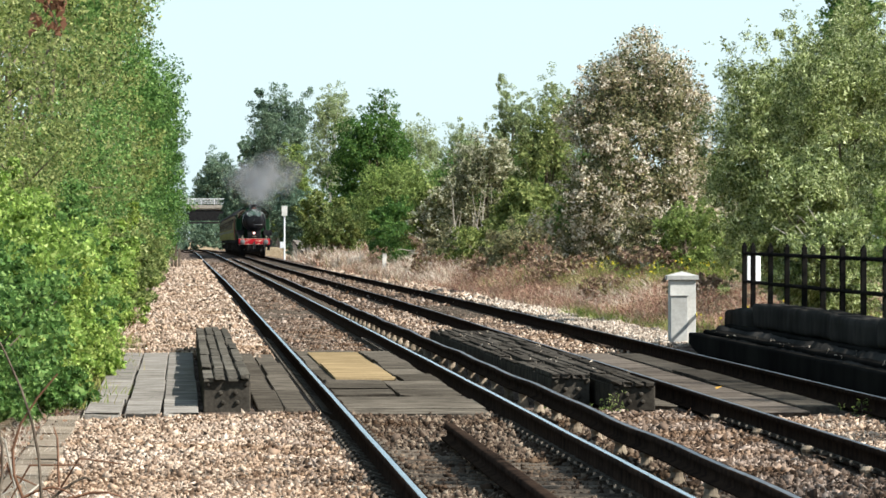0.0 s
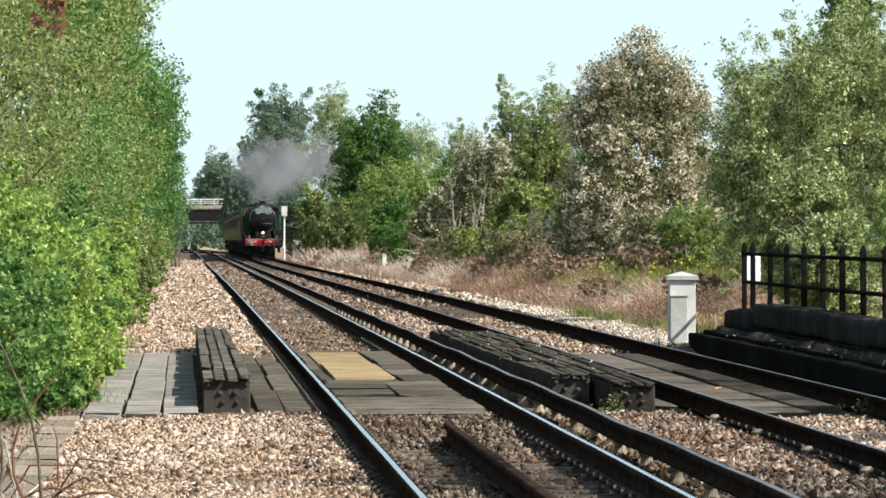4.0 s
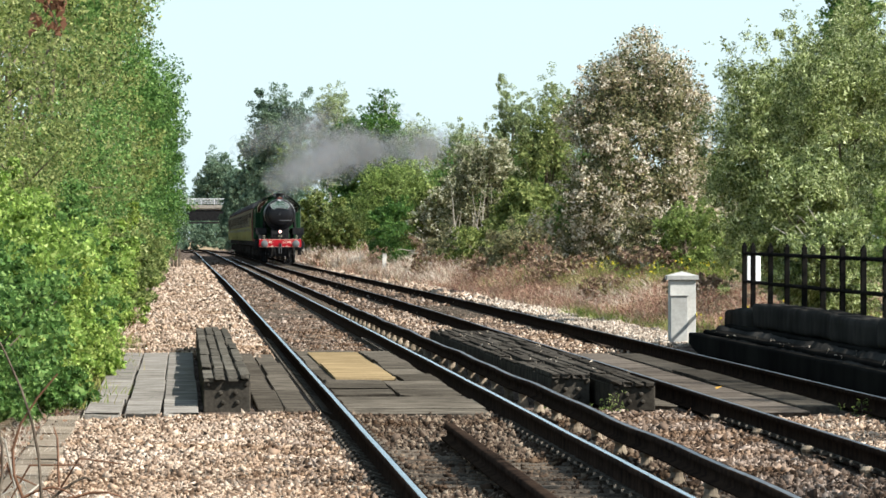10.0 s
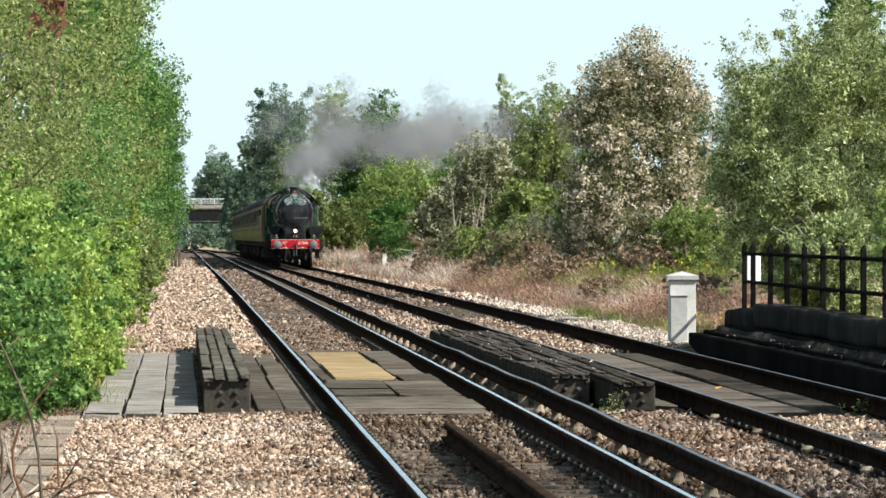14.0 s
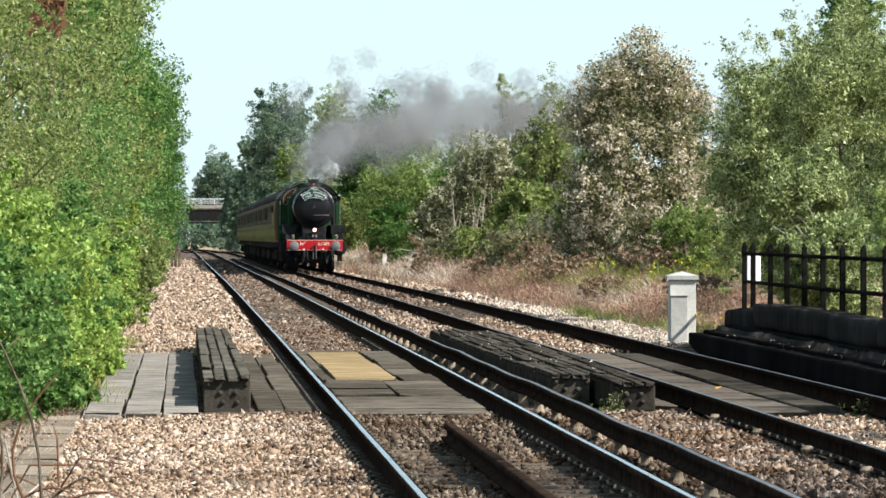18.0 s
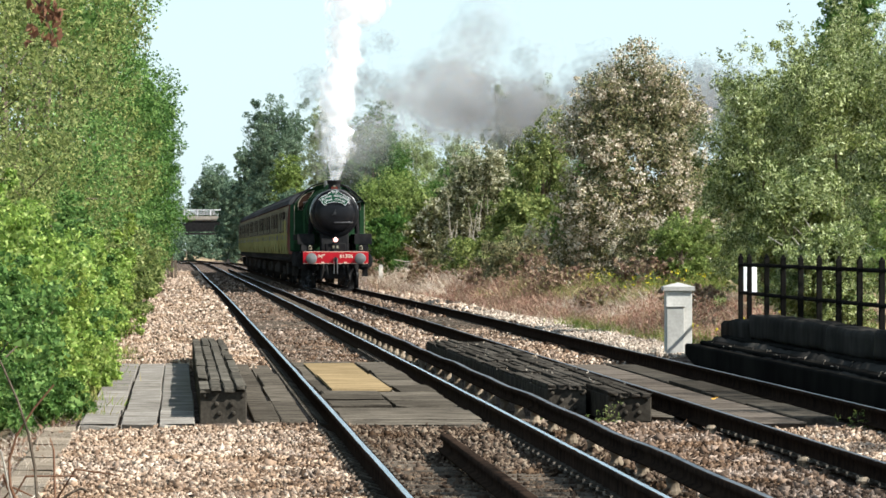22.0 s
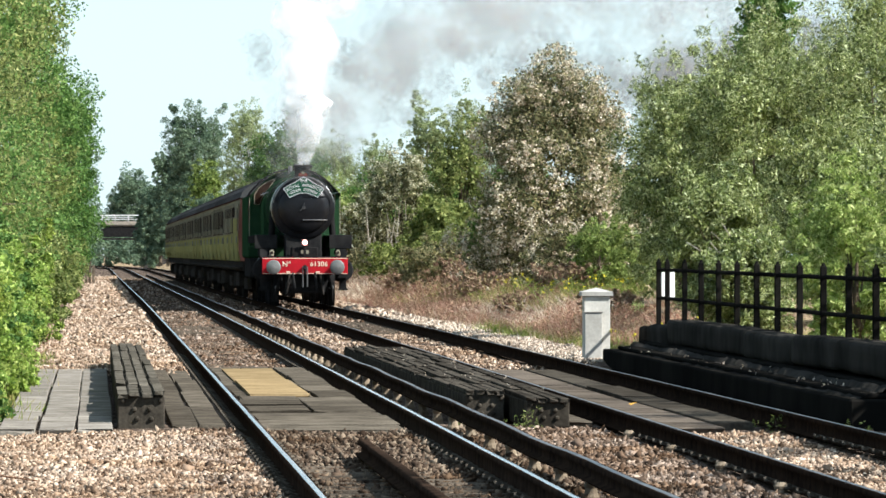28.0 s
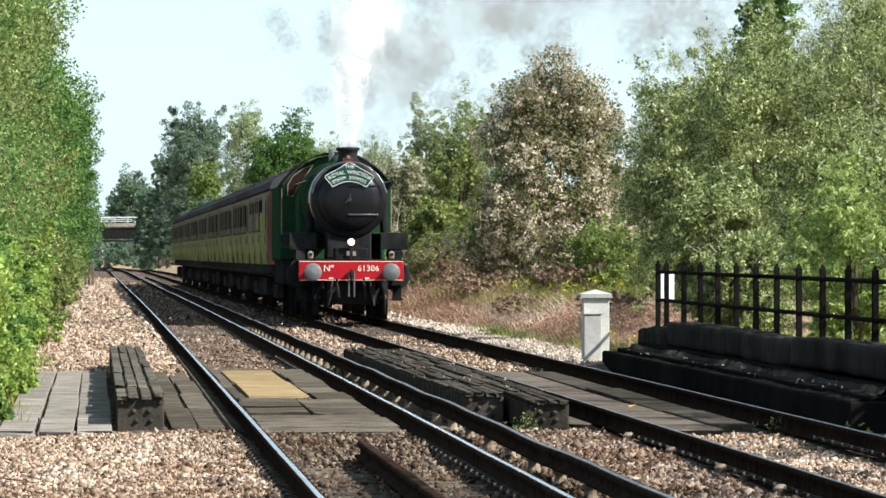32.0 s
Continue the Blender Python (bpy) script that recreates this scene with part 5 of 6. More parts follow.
loco = thing("steam_locomotive", "black and green steam locomotive with red buffer beam and lit lamp", "locomotive")
BC = 2.68
bm = bmesh.new()
lathe(bm, [(0.0, 1.62), (0.83, 1.64), (0.865, 1.68), (0.865, 3.55), (0.83, 3.56)], "Y", (0, 0, BC), 40)
smokebox = smooth(part("smokebox", bm, M_SMOKEBOX, loco))
bm = bmesh.new()
lathe(bm, [(0.0, 1.44), (0.25, 1.45), (0.5, 1.49), (0.66, 1.56), (0.71, 1.62), (0.71, 1.64)], "Y", (0, 0, BC), 40)
door = smooth(part("smokebox_door", bm, M_SMOKEBOX, loco))
for z in (BC - 0.34, BC + 0.3):
    bm = bmesh.new()
    pts = []
    for i in range(9):
        x = -0.02 + 0.66 * i / 8
        r = math.hypot(x, z - BC)
        pts.append(Vector((x, float(np.interp(r, (0, 0.25, 0.5, 0.66, 0.71), (1.44, 1.45, 1.49, 1.56, 1.62))) - 0.01, z)))
    sweep(bm, pts, [0.02] * 9, 6)
    part("hinge_strap", bm, M_STEEL if z < BC else M_SMOKEBOX, door)
bm = bmesh.new()
rod(bm, (0, 1.4, BC), (0, 1.5, BC), 0.05)
rod(bm, (0, 1.4, BC), (0.02, 1.39, BC + 0.14), 0.012)
rod(bm, (0, 1.42, BC), (-0.1, 1.4, BC - 0.08), 0.012)
part("dart_handle", bm, M_ROOF, door)
bm = bmesh.new()
arc = [Vector((0.84 * math.cos(a), 1.58, BC + 0.84 * math.sin(a))) for a in [radians(d) for d in range(10, 171, 16)]]
sweep(bm, arc, [0.017] * len(arc), 6)
part("door_handrail", bm, M_STEEL, loco)
bm = bmesh.new()
lathe(bm, [(0.88, 3.56), (0.9, 3.6), (0.9, 6.2), (0.94, 6.4)], "Y", (0, 0, BC), 40)
smooth(part("boiler", bm, M_GREEN, loco))
for y in (3.62, 4.6, 5.6):
    bm = bmesh.new()
    lathe(bm, [(0.9, y), (0.912, y + 0.002), (0.912, y + 0.06), (0.9, y + 0.062)], "Y", (0, 0, BC), 40)
    part("boiler_band", bm, M_BLACK, loco)
bm = bmesh.new()
sec = [(-0.95, 1.6), (-0.97, 2.7)] + [(-0.96 * math.cos(a), BC + 0.96 * math.sin(a)) for a in [radians(d) for d in range(10, 171, 10)]] + [(0.97, 2.7), (0.95, 1.6)]
f0 = [bm.verts.new((x, 6.4, z)) for x, z in sec]
f1 = [bm.verts.new((x, 9.4, z)) for x, z in sec]
for i in range(len(sec) - 1):
    bm.faces.new((f0[i], f0[i + 1], f1[i + 1], f1[i]))
bm.faces.new(f0), bm.faces.new(f1)
bmesh.ops.recalc_face_normals(bm, faces=bm.faces)
part("firebox", bm, M_GREEN, loco)
bm = bmesh.new()
lathe(bm, [(0.36, 3.4), (0.3, 3.47), (0.235, 3.54), (0.21, 3.66), (0.225, 3.77), (0.265, 3.8), (0.275, 3.84), (0.23, 3.86), (0.19, 3.8), (0.18, 3.5)], "Z", (0, 2.35, 0), 28)
chimney = smooth(part("chimney", bm, M_BLACK, loco))
bm = bmesh.new()
lathe(bm, [(0.42, 3.4), (0.34, 3.5), (0.32, 3.6), (0.24, 3.7), (0.1, 3.75), (0.0, 3.755)], "Z", (0, 4.9, 0), 24)
smooth(part("dome", bm, M_GREEN, loco))
for x in (-0.18, 0.18):
    bm = bmesh.new()
    rod(bm, (x, 7.6, 3.62), (x, 7.6, 3.9), 0.06)
    part("safety_valve", bm, M_STEEL, loco)
# cab
cab = new("cab")
cab.parent = loco


def cab_arch(half, z_eave, z_top, n=14):
    out = []
    for i in range(n + 1):
        x = -half + 2 * half * i / n
        out.append((x, z_eave + (z_top - z_eave) * (1 - (abs(x) / half) ** 2.3)))
    return out


bm = bmesh.new()
ar = cab_arch(1.25, 3.1, 3.79)
lo = [(-1.25, 1.75), (1.25, 1.75)]
poly = [lo[0]] + ar + [lo[1]]
for y in (9.4, 9.46):
    bm.faces.new([bm.verts.new((x, y, z)) for x, z in poly])
bmesh.ops.bridge_loops(bm, edges=bm.edges[:])
part("cab_front", bm, M_GREEN, cab)
bm = bmesh.new()
ra = cab_arch(1.31, 3.06, 3.83)
rows4 = [[bm.verts.new((x, y, z + dz)) for x, z in ra] for y, dz in ((9.2, 0), (12.2, 0), (12.2, 0.035), (9.2, 0.035))]
for i in range(4):
    p4, q4 = rows4[i], rows4[(i + 1) % 4]
    for k in range(len(ra) - 1):
        bm.faces.new((p4[k], p4[k + 1], q4[k + 1], q4[k]))
bmesh.ops.recalc_face_normals(bm, faces=bm.faces)
part("cab_roof", bm, M_BLACK, cab, "black curved cab roof")
for s in (-1, 1):
    block("cab_side", s * 1.25 - 0.025, s * 1.25 + 0.025, 9.47, 11.4, 1.6, 3.1, M_GREEN, cab)
    block("side_window", s * 1.28 - 0.012, s * 1.28 + 0.012, 9.9, 10.7, 2.35, 2.95, M_GLASS, cab)
    bm = bmesh.new()
    w0 = [(0.55, 3.56), (0.8, 3.46), (1.02, 3.3), (1.14, 3.1), (1.15, 2.84), (1.0, 2.82), (0.93, 3.02), (0.7, 3.33)]
    vs = [bm.verts.new((s * x, 9.385, z)) for x, z in w0]
    us = [bm.verts.new((s * x, 9.395, z)) for x, z in w0]
    bm.faces.new(vs), bm.faces.new(us)
    for i in range(len(w0)):
        bm.faces.new((vs[i], vs[(i + 1) % 8], us[(i + 1) % 8], us[i]))
    bmesh.ops.recalc_face_normals(bm, faces=bm.faces)
    win = part("front_window", bm, mat("warm_cab_glass", (0.03, 0.017, 0.012), (0.05, 0.03, 0.022), 2, 0.2, 0, 0) if s < 0 else M_GLASS, cab)
    bm = bmesh.new()
    pts = [Vector((s * x, 9.37, z)) for x, z in w0 + w0[:1]]
    sweep(bm, pts, [0.018] * 9, 4)
    part("window_rim", bm, M_LAMPOFF, win, "thin pale brass window rim")
    bm = bmesh.new()
    sweep(bm, [Vector((s * 1.29, 9.3, 1.8)), Vector((s * 1.29, 9.3, 2.4)), Vector((s * 1.29, 9.3, 3.0))], [0.012] * 3, 5)
    part("beading", bm, M_LAMPOFF, cab, "thin cream vertical lining")
    # running plate: low in front, raised over the cylinders, splashers over the wheels
    bm = bmesh.new()
    box(bm, s * 0.78 - 0.42, s * 0.78 + 0.42, 0.5, 1.9, 1.3, 1.34, 0.006)
    part("front_platform", bm, M_BLACK, loco)
    bm = bmesh.new()
    box(bm, s * 1.02 - 0.32, s * 1.02 + 0.32, 1.95, 9.4, 1.88, 1.93, 0.006)
    box(bm, s * 1.31 - 0.02, s * 1.31 + 0.02, 1.95, 9.4, 1.72, 1.93)
    part("running_plate", bm, M_BLACK, loco)
    bm = bmesh.new()
    box(bm, s * 1.02 - 0.31, s * 1.02 + 0.31, 1.9, 1.94, 1.56, 1.94, 0.01)
    part("plate_front", bm, M_BLACK, loco)
    bm = bmesh.new()
    lathe(bm, [(0.0, 2.0), (0.3, 2.0), (0.33, 2.03), (0.33, 2.95), (0.0, 2.98)], "Y", (s * 1.05, 0, 0.98), 24)
    lathe(bm, [(0.0, 1.96), (0.12, 1.96), (0.17, 2.0), (0.17, 3.0), (0.0, 3.02)], "Y", (s * 1.05, 0, 1.45), 20)
    part("cylinder", bm, M_BLACK, loco)
    bm = bmesh.new()
    sweep(bm, [Vector((s * 0.55, 2.9, 3.05)), Vector((s * 0.8, 2.9, 2.55)), Vector((s * 0.84, 2.9, 1.94))], [0.09, 0.09, 0.09], 10)
    part("steam_pipe", bm, M_BLACK, loco)
    bm = bmesh.new()
    sweep(bm, [Vector((s * 0.96, y, BC + 0.42)) for y in (1.7, 4.0, 6.5, 9.3)], [0.018] * 4, 6)
    part("boiler_handrail", bm, M_STEEL, loco)
    bm = bmesh.new()
    lathe(bm, [(0.0, 0.0), (0.17, 0.01), (0.2, 0.03), (0.2, 0.06), (0.08, 0.08), (0.08, 0.3), (0.13, 0.3), (0.13, 0.44)], "Y", (s * 0.864, 0, 1.06), 24)
    smooth(part("buffer", bm, M_BUFFER, loco, "round grey steel buffer"))
    bm = bmesh.new()
    box(bm, s * 0.9 - 0.06, s * 0.9 + 0.06, 0.5, 0.66, 1.36, 1.5, 0.012)
    rod(bm, (s * 0.9, 0.58, 1.5), (s * 0.9, 0.58, 1.53), 0.045, 0.03)
    lamp = part("lamp", bm, M_LAMPOFF, loco, "small pale oil lamp on its bracket")
    bm = bmesh.new()
    rod(bm, (s * 0.9, 0.47, 1.45), (s * 0.9, 0.5, 1.45), 0.04, n=12)
    part("lens", bm, M_GLASS, lamp)
    bm = bmesh.new()
    box(bm, s * 0.62 - 0.015, s * 0.62 + 0.015, 0.5, 12, 0.7, 1.3)
    part("frame_plate", bm, M_BLACK, loco)
    bm = bmesh.new()
    for z in (0.45, 0.78):
        box(bm, s * 1.08 - 0.13, s * 1.08 + 0.13, 1.72, 1.9, z - 0.02, z + 0.02)
    box(bm, s * 1.08 - 0.1, s * 1.08 + 0.1, 1.9, 1.92, 0.42, 1.55)
    part("footstep", bm, M_BLACK, loco)
    bm = bmesh.new()
    rod(bm, (s * 1.14, 3.0, 0.98), (s * 1.14, 6.9, 0.95), 0.04)
    rod(bm, (s * 1.08, 5.0, 0.94), (s * 1.08, 9.0, 0.94), 0.045)
    rod(bm, (s * 1.16, 3.6, 1.3), (s * 1.16, 5.6, 1.2), 0.03)
    part("coupling_rod", bm, M_STEEL, loco)
    bm = bmesh.new()
    sweep(bm, [Vector((s * 0.62, 0.5, 0.88)), Vector((s * 0.74, 0.8, 0.5)), Vector((s * 0.76, 1.0, 0.12))], [0.04, 0.04, 0.03], 6)
    part("guard_iron", bm, M_BLACK, loco)
    for y in (5.1, 7.0, 8.95):
        bm = bmesh.new()
        lathe(bm, [(0.0, s * 0.7), (1.02, s * 0.7), (1.02, s * 1.25), (0.0, s * 1.25)], "X", (0, y, 0.94), 28)
        bmesh.ops.bisect_plane(bm, geom=bm.verts[:] + bm.edges[:] + bm.faces[:], plane_co=(0, 0, 1.6), plane_no=(0, 0, -1), clear_outer=True)
        part("splasher", bm, M_GREEN, loco)
bm = bmesh.new()
box(bm, -1.16, 1.16, 0.44, 0.5, 0.87, 1.31, 0.012)
beam = part("buffer_beam", bm, M_RED, loco, "bright red painted buffer beam")
text_part("beam_letters", "Nº", 0.2, pose(-0.5, 0.434, 1.14, 90, 0, 0), beam, M_CREAM_TEXT)
text_part("beam_number", "61306", 0.185, pose(0.38, 0.434, 1.14, 90, 0, 0), beam, M_CREAM_TEXT)
for x in (-0.45, 0.35):
    block("small_mark", x - 0.05, x + 0.05, 0.432, 0.438, 0.91, 0.94, M_CREAM_TEXT, beam, bevel=0)
for z in (0.885, 1.298):
    block("lining", -1.15, 1.15, 0.434, 0.439, z - 0.006, z + 0.006, M_CREAM_TEXT, beam, bevel=0)
block("platform_front", -0.36, 0.36, 0.6, 1.6, 1.3, 1.6, M_BLACK, loco, bevel=0.02)
block("smokebox_saddle", -0.5, 0.5, 1.7, 3.2, 1.2, 2.1, M_BLACK, loco, bevel=0.03)
bm = bmesh.new()
sweep(bm, [Vector((0, 0.46, 1.06)), Vector((0, 0.3, 1.08)), Vector((0, 0.22, 1.0)), Vector((0, 0.24, 0.86))], [0.05, 0.045, 0.04, 0.03], 8)
part("draw_hook", bm, M_BLACK, loco)
bm = bmesh.new()
for k, z in enumerate((0.98, 0.8, 0.62)):
    for x in (-0.06, 0.06):
        rod(bm, (x, 0.3, z + 0.1), (x, 0.3, z - 0.1), 0.02)
part("screw_coupling", bm, M_STEEL, loco)
for x in (-0.32, 0.28):
    bm = bmesh.new()
    sweep(bm, [Vector((x, 0.46, 0.9)), Vector((x, 0.34, 0.8)), Vector((x + 0.04, 0.33, 0.5)), Vector((x, 0.42, 0.4))], [0.035] * 4, 8)
    part("brake_hose", bm, M_BLACK, loco)
bm = bmesh.new()
lathe(bm, [(0.0, 0.49), (0.07, 0.5), (0.09, 0.54), (0.09, 0.7), (0.0, 0.72)], "Y", (0, 0, 1.725), 20)
head = part("headlamp", bm, M_BLACK, loco)
# emitting pink ring imitates the glare round the lit lens
bm = bmesh.new()
lathe(bm, [(0.038, 0.477), (0.06, 0.482), (0.08, 0.495)], "Y", (0, 0, 1.725), 20)
part("lens_rim", bm, M_LAMP, head, "pink glowing ring for the glare round the lamp glass")
bm = bmesh.new()
lathe(bm, [(0.0, 0.47), (0.038, 0.476)], "Y", (0, 0, 1.725), 20)
part("lit_lens", bm, M_LAMPHOT, head, "glowing warm white lamp glass")
for x in (-0.07, 0.07):
    block("lamp_clip", x - 0.035, x + 0.035, 0.56, 0.62, 1.42, 1.52, M_LAMPOFF, loco)
block("lamp_bracket", -0.03, 0.03, 0.58, 0.64, 1.34, 1.66, M_BLACK, loco)
# headboard
bm = bmesh.new()
arc = [radians(a) for a in range(-38, 39, 2)]
outer, inner = [], []
for a in arc:
    for lst, r in ((outer, 0.9 + 0.12 * math.exp(-(a / 0.2) ** 2)), (inner, 0.6)):
        lst.append((r * math.sin(a), r * math.cos(a)))
ring = outer + inner[::-1]
f = bm.faces.new([bm.verts.new((x, 1.44, 2.48 + z)) for x, z in ring])
e = bmesh.ops.extrude_face_region(bm, geom=[f])
bmesh.ops.translate(bm, verts=[g for g in e["geom"] if isinstance(g, bmesh.types.BMVert)], vec=(0, 0.03, 0))
bmesh.ops.recalc_face_normals(bm, faces=bm.faces)
hb = part("headboard", bm, M_BOARD, loco, "curved dark green headboard with pale lettering")
for words, r, sz, off in (("THE", 0.935, 0.115, 0.0), ("ROYAL", 0.81, 0.118, -0.3), ("WINDSOR", 0.81, 0.118, 0.23), ("STEAM", 0.685, 0.1, -0.24), ("EXPRESS", 0.685, 0.1, 0.19)):
    text_part("headboard_word", words, sz, pose(0, 1.433, 2.48 + r, 90, 0, 0), hb, M_WHITE, r, off)
bm = bmesh.new()
pts = [Vector((x, 1.43, 2.48 + z)) for x, z in ring + ring[:1]]
sweep(bm, pts, [0.008] * len(pts), 4)
part("headboard_rim", bm, M_WHITE, hb)
crest = block("crest", -0.12, 0.12, 2.02, 2.05, 3.5, 3.63, M_CREST, loco, "small red crest on the chimney", bevel=0.03)
block("crest_ornament", -0.04, 0.04, 2.004, 2.016, 3.6, 3.67, M_LAMPOFF, crest, bevel=0.01)
bm = bmesh.new()
rod(bm, (0.0, 1.42, 3.4), (0.0, 2.03, 3.5), 0.02)
part("crest_bracket", bm, M_BLACK, loco)


def wheelset(parent, y, r, spokes, gauge=0.76, rim_mat=None):
    """Two wheels on an axle; the axle lies on local x."""
    bm = bmesh.new()
    for s in (-1, 1):
        lathe(bm, [(r - 0.09, s * (gauge - 0.07)), (r + 0.025, s * (gauge - 0.07)), (r + 0.025, s * (gauge - 0.04)), (r, s * (gauge - 0.035)), (r, s * (gauge + 0.07)), (r - 0.09, s * (gauge + 0.07)), (r - 0.09, s * (gauge - 0.07))], "X", n=28)
        lathe(bm, [(0.0, s * (gauge - 0.06)), (0.16, s * (gauge - 0.06)), (0.16, s * (gauge + 0.08)), (0.0, s * (gauge + 0.08))], "X", n=14)
        for k in range(spokes):
            a = 2 * math.pi * k / spokes
            rod(bm, (s * gauge, 0.14 * math.cos(a), 0.14 * math.sin(a)), (s * gauge, (r - 0.07) * math.cos(a), (r - 0.07) * math.sin(a)), 0.035, 0.028, 5)
        if r > 0.8:
            box(bm, s * gauge - 0.05, s * gauge + 0.05, -0.35, 0.35, -r + 0.08, -r + 0.32)
    rod(bm, (-gauge, 0, 0), (gauge, 0, 0), 0.08, n=10)
    w = part("wheelset", bm, rim_mat or M_UNDER, parent)
    w.location = (0, y, r)
    return w


WHEELS = []
for y in (5.1, 7.0, 8.95):
    WHEELS.append((wheelset(loco, y, 0.94, 18, rim_mat=M_BLACK), 0.94))
for y in (1.35, 3.25):
    WHEELS.append((wheelset(loco, y, 0.48, 10, rim_mat=M_BLACK), 0.48))
block("bogie_frame", -0.6, 0.6, 1.0, 3.7, 0.45, 0.72, M_BLACK, loco)
block("bogie_stretcher", -0.66, 0.66, 0.92, 0.99, 0.34, 0.86, M_BLACK, loco, bevel=0.03)
for s in (-1, 1):
    block("frame_end", s * 0.5 - 0.03, s * 0.5 + 0.03, 0.5, 0.9, 0.3, 0.865, M_BLACK, loco, bevel=0.02)
    bm = bmesh.new()
    lathe(bm, [(0.0, 0.0), (0.06, 0.005), (0.075, 0.03), (0.075, 0.12), (0.0, 0.14)], "Y", (s * 0.74, 0.86, 0.5), 14)
    part("axlebox_cover", bm, M_BUFFER, loco)
    bm = bmesh.new()
    sweep(bm, [Vector((s * 0.42, 0.46, 0.86)), Vector((s * 0.44, 0.36, 0.62)), Vector((s * 0.5, 0.42, 0.34))], [0.025, 0.025, 0.02], 6)
    part("steam_heating_hose", bm, M_UNDER, loco)

tender = thing("tender", "green locomotive tender behind the cab", "tender")
block("tank", -1.28, 1.28, 12.3, 18.4, 1.3, 3.1, M_GREEN, tender, bevel=0.05)
block("coal_load", -1.0, 1.0, 12.6, 16.5, 3.104, 3.35, M_UNDER, tender, bevel=0.15)
block("frame", -1.2, 1.2, 12.2, 18.6, 0.75, 1.296, M_BLACK, tender, bevel=0.02)
for y in (13.6, 15.5, 17.5):
    WHEELS.append((wheelset(tender, y, 0.64, 12, rim_mat=M_BLACK), 0.64))


# ---- coaches ----
def make_coach(label, van=False):
    c = thing("railway_coach", label, "railway coach", "train coaches")
    L = 19.66
    bm = bmesh.new()
    full = [(-1.3, 1.2), (-1.36, 1.5), (-1.37, 2.02), (-1.34, 2.6), (-1.3, 3.1)]
    loop = full + [(-x, z) for x, z in full[::-1]]
    a = [bm.verts.new((x, 0.0, z)) for x, z in loop]
    b = [bm.verts.new((x, L, z)) for x, z in loop]
    for i in range(len(loop)):
        f = bm.faces.new((a[i], a[(i + 1) % len(loop)], b[(i + 1) % len(loop)], b[i]))
        zz = (loop[i][1] + loop[(i + 1) % len(loop)][1]) / 2
        f.material_index = 1 if zz < 2.02 else 0
    for f in (bm.faces.new(a), bm.faces.new(b)):
        f.material_index = 2
    bmesh.ops.recalc_face_normals(bm, faces=bm.faces)
    me = bpy.data.meshes.new("body")
    bm.to_mesh(me)
    bm.free()
    me.materials.append(M_UPPER), me.materials.append(M_CREAM), me.materials.append(M_MAROON)
    piece("body", me, None, c, "shade-dulled olive upper body over cream lower panels")
    bm = bmesh.new()
    r = [(-1.3, 3.1), (-1.22, 3.3), (-0.95, 3.49), (-0.5, 3.61), (0, 3.65), (0.5, 3.61), (0.95, 3.49), (1.22, 3.3), (1.3, 3.1)]
    a = [bm.verts.new((x * 1.01, -0.03, z + 0.004)) for x, z in r]
    b = [bm.verts.new((x * 1.01, L + 0.03, z + 0.004)) for x, z in r]
    for i in range(len(r) - 1):
        bm.faces.new((a[i], a[i + 1], b[i + 1], b[i]))
    bm.faces.new(a), bm.faces.new(b)
    bmesh.ops.recalc_face_normals(bm, faces=bm.faces)
    roof = part("roof", bm, M_ROOF, c, "grey curved roof")
    for y in np.arange(1.5, L - 1, 2.1):
        for x in (-0.45, 0.45):
            block("roof_vent", x - 0.12, x + 0.12, y - 0.12, y + 0.12, 3.6, 3.73, M_ROOF, roof, bevel=0.03)
    for s in (-1, 1):
        block("gutter", s * 1.32 - 0.02, s * 1.32 + 0.02, 0, L, 3.06, 3.1, M_MAROON, c, bevel=0)
        for y in (np.arange(6.7, L - 2, 1.95) if van else np.arange(2.1, L - 2, 1.95)):
            w = block("window", s * 1.365 - 0.03, s * 1.365 + 0.03, y - 0.62, y + 0.62, 2.55 if van else 2.25, 2.86, M_GLASS, c, bevel=0.02)
            block("window_pillar", s * 1.385 - 0.015, s * 1.385 + 0.015, y + 0.86, y + 1.09, 2.034, 2.95, M_UPPER, w, bevel=0)
            block("window_ledge", s * 1.385 - 0.012, s * 1.385 + 0.012, y - 0.64, y + 0.64, 2.05, 2.09, M_MAROON, w, bevel=0)
        for y in (0.5, 0.5 + 6.2, L - 0.5 - 6.2, L - 0.5):
            d = block("door", s * 1.372 - 0.018, s * 1.372 + 0.018, y - 0.33, y + 0.33, 1.21, 2.03, M_CREAM, c, bevel=0.012)
            block("door_top", s * 1.372 - 0.018, s * 1.372 + 0.018, y - 0.33, y + 0.33, 2.034, 2.95, M_UPPER, d, bevel=0.012)
            block("droplight", s * 1.393 - 0.006, s * 1.393 + 0.006, y - 0.24, y + 0.24, 2.1, 2.8, M_GLASS, d, bevel=0)
            block("door_handle", s * 1.41 - 0.015, s * 1.41 + 0.015, y + 0.22, y + 0.25, 1.75, 1.95, M_STEEL, d, bevel=0)
        block("solebar", s * 1.15 - 0.06, s * 1.15 + 0.06, 0.1, L - 0.1, 0.9, 1.196, M_UNDER, c)
        block("footboard", s * 1.36 - 0.1, s * 1.36 + 0.1, 0.3, L - 0.3, 0.98, 1.02, M_UNDER, c)
        for y in (3.0, L - 3.0):
            block("bogie_frame", s * 1.0 - 0.07, s * 1.0 + 0.07, y - 2.0, y + 2.0, 0.35, 0.7, M_UNDER, c)
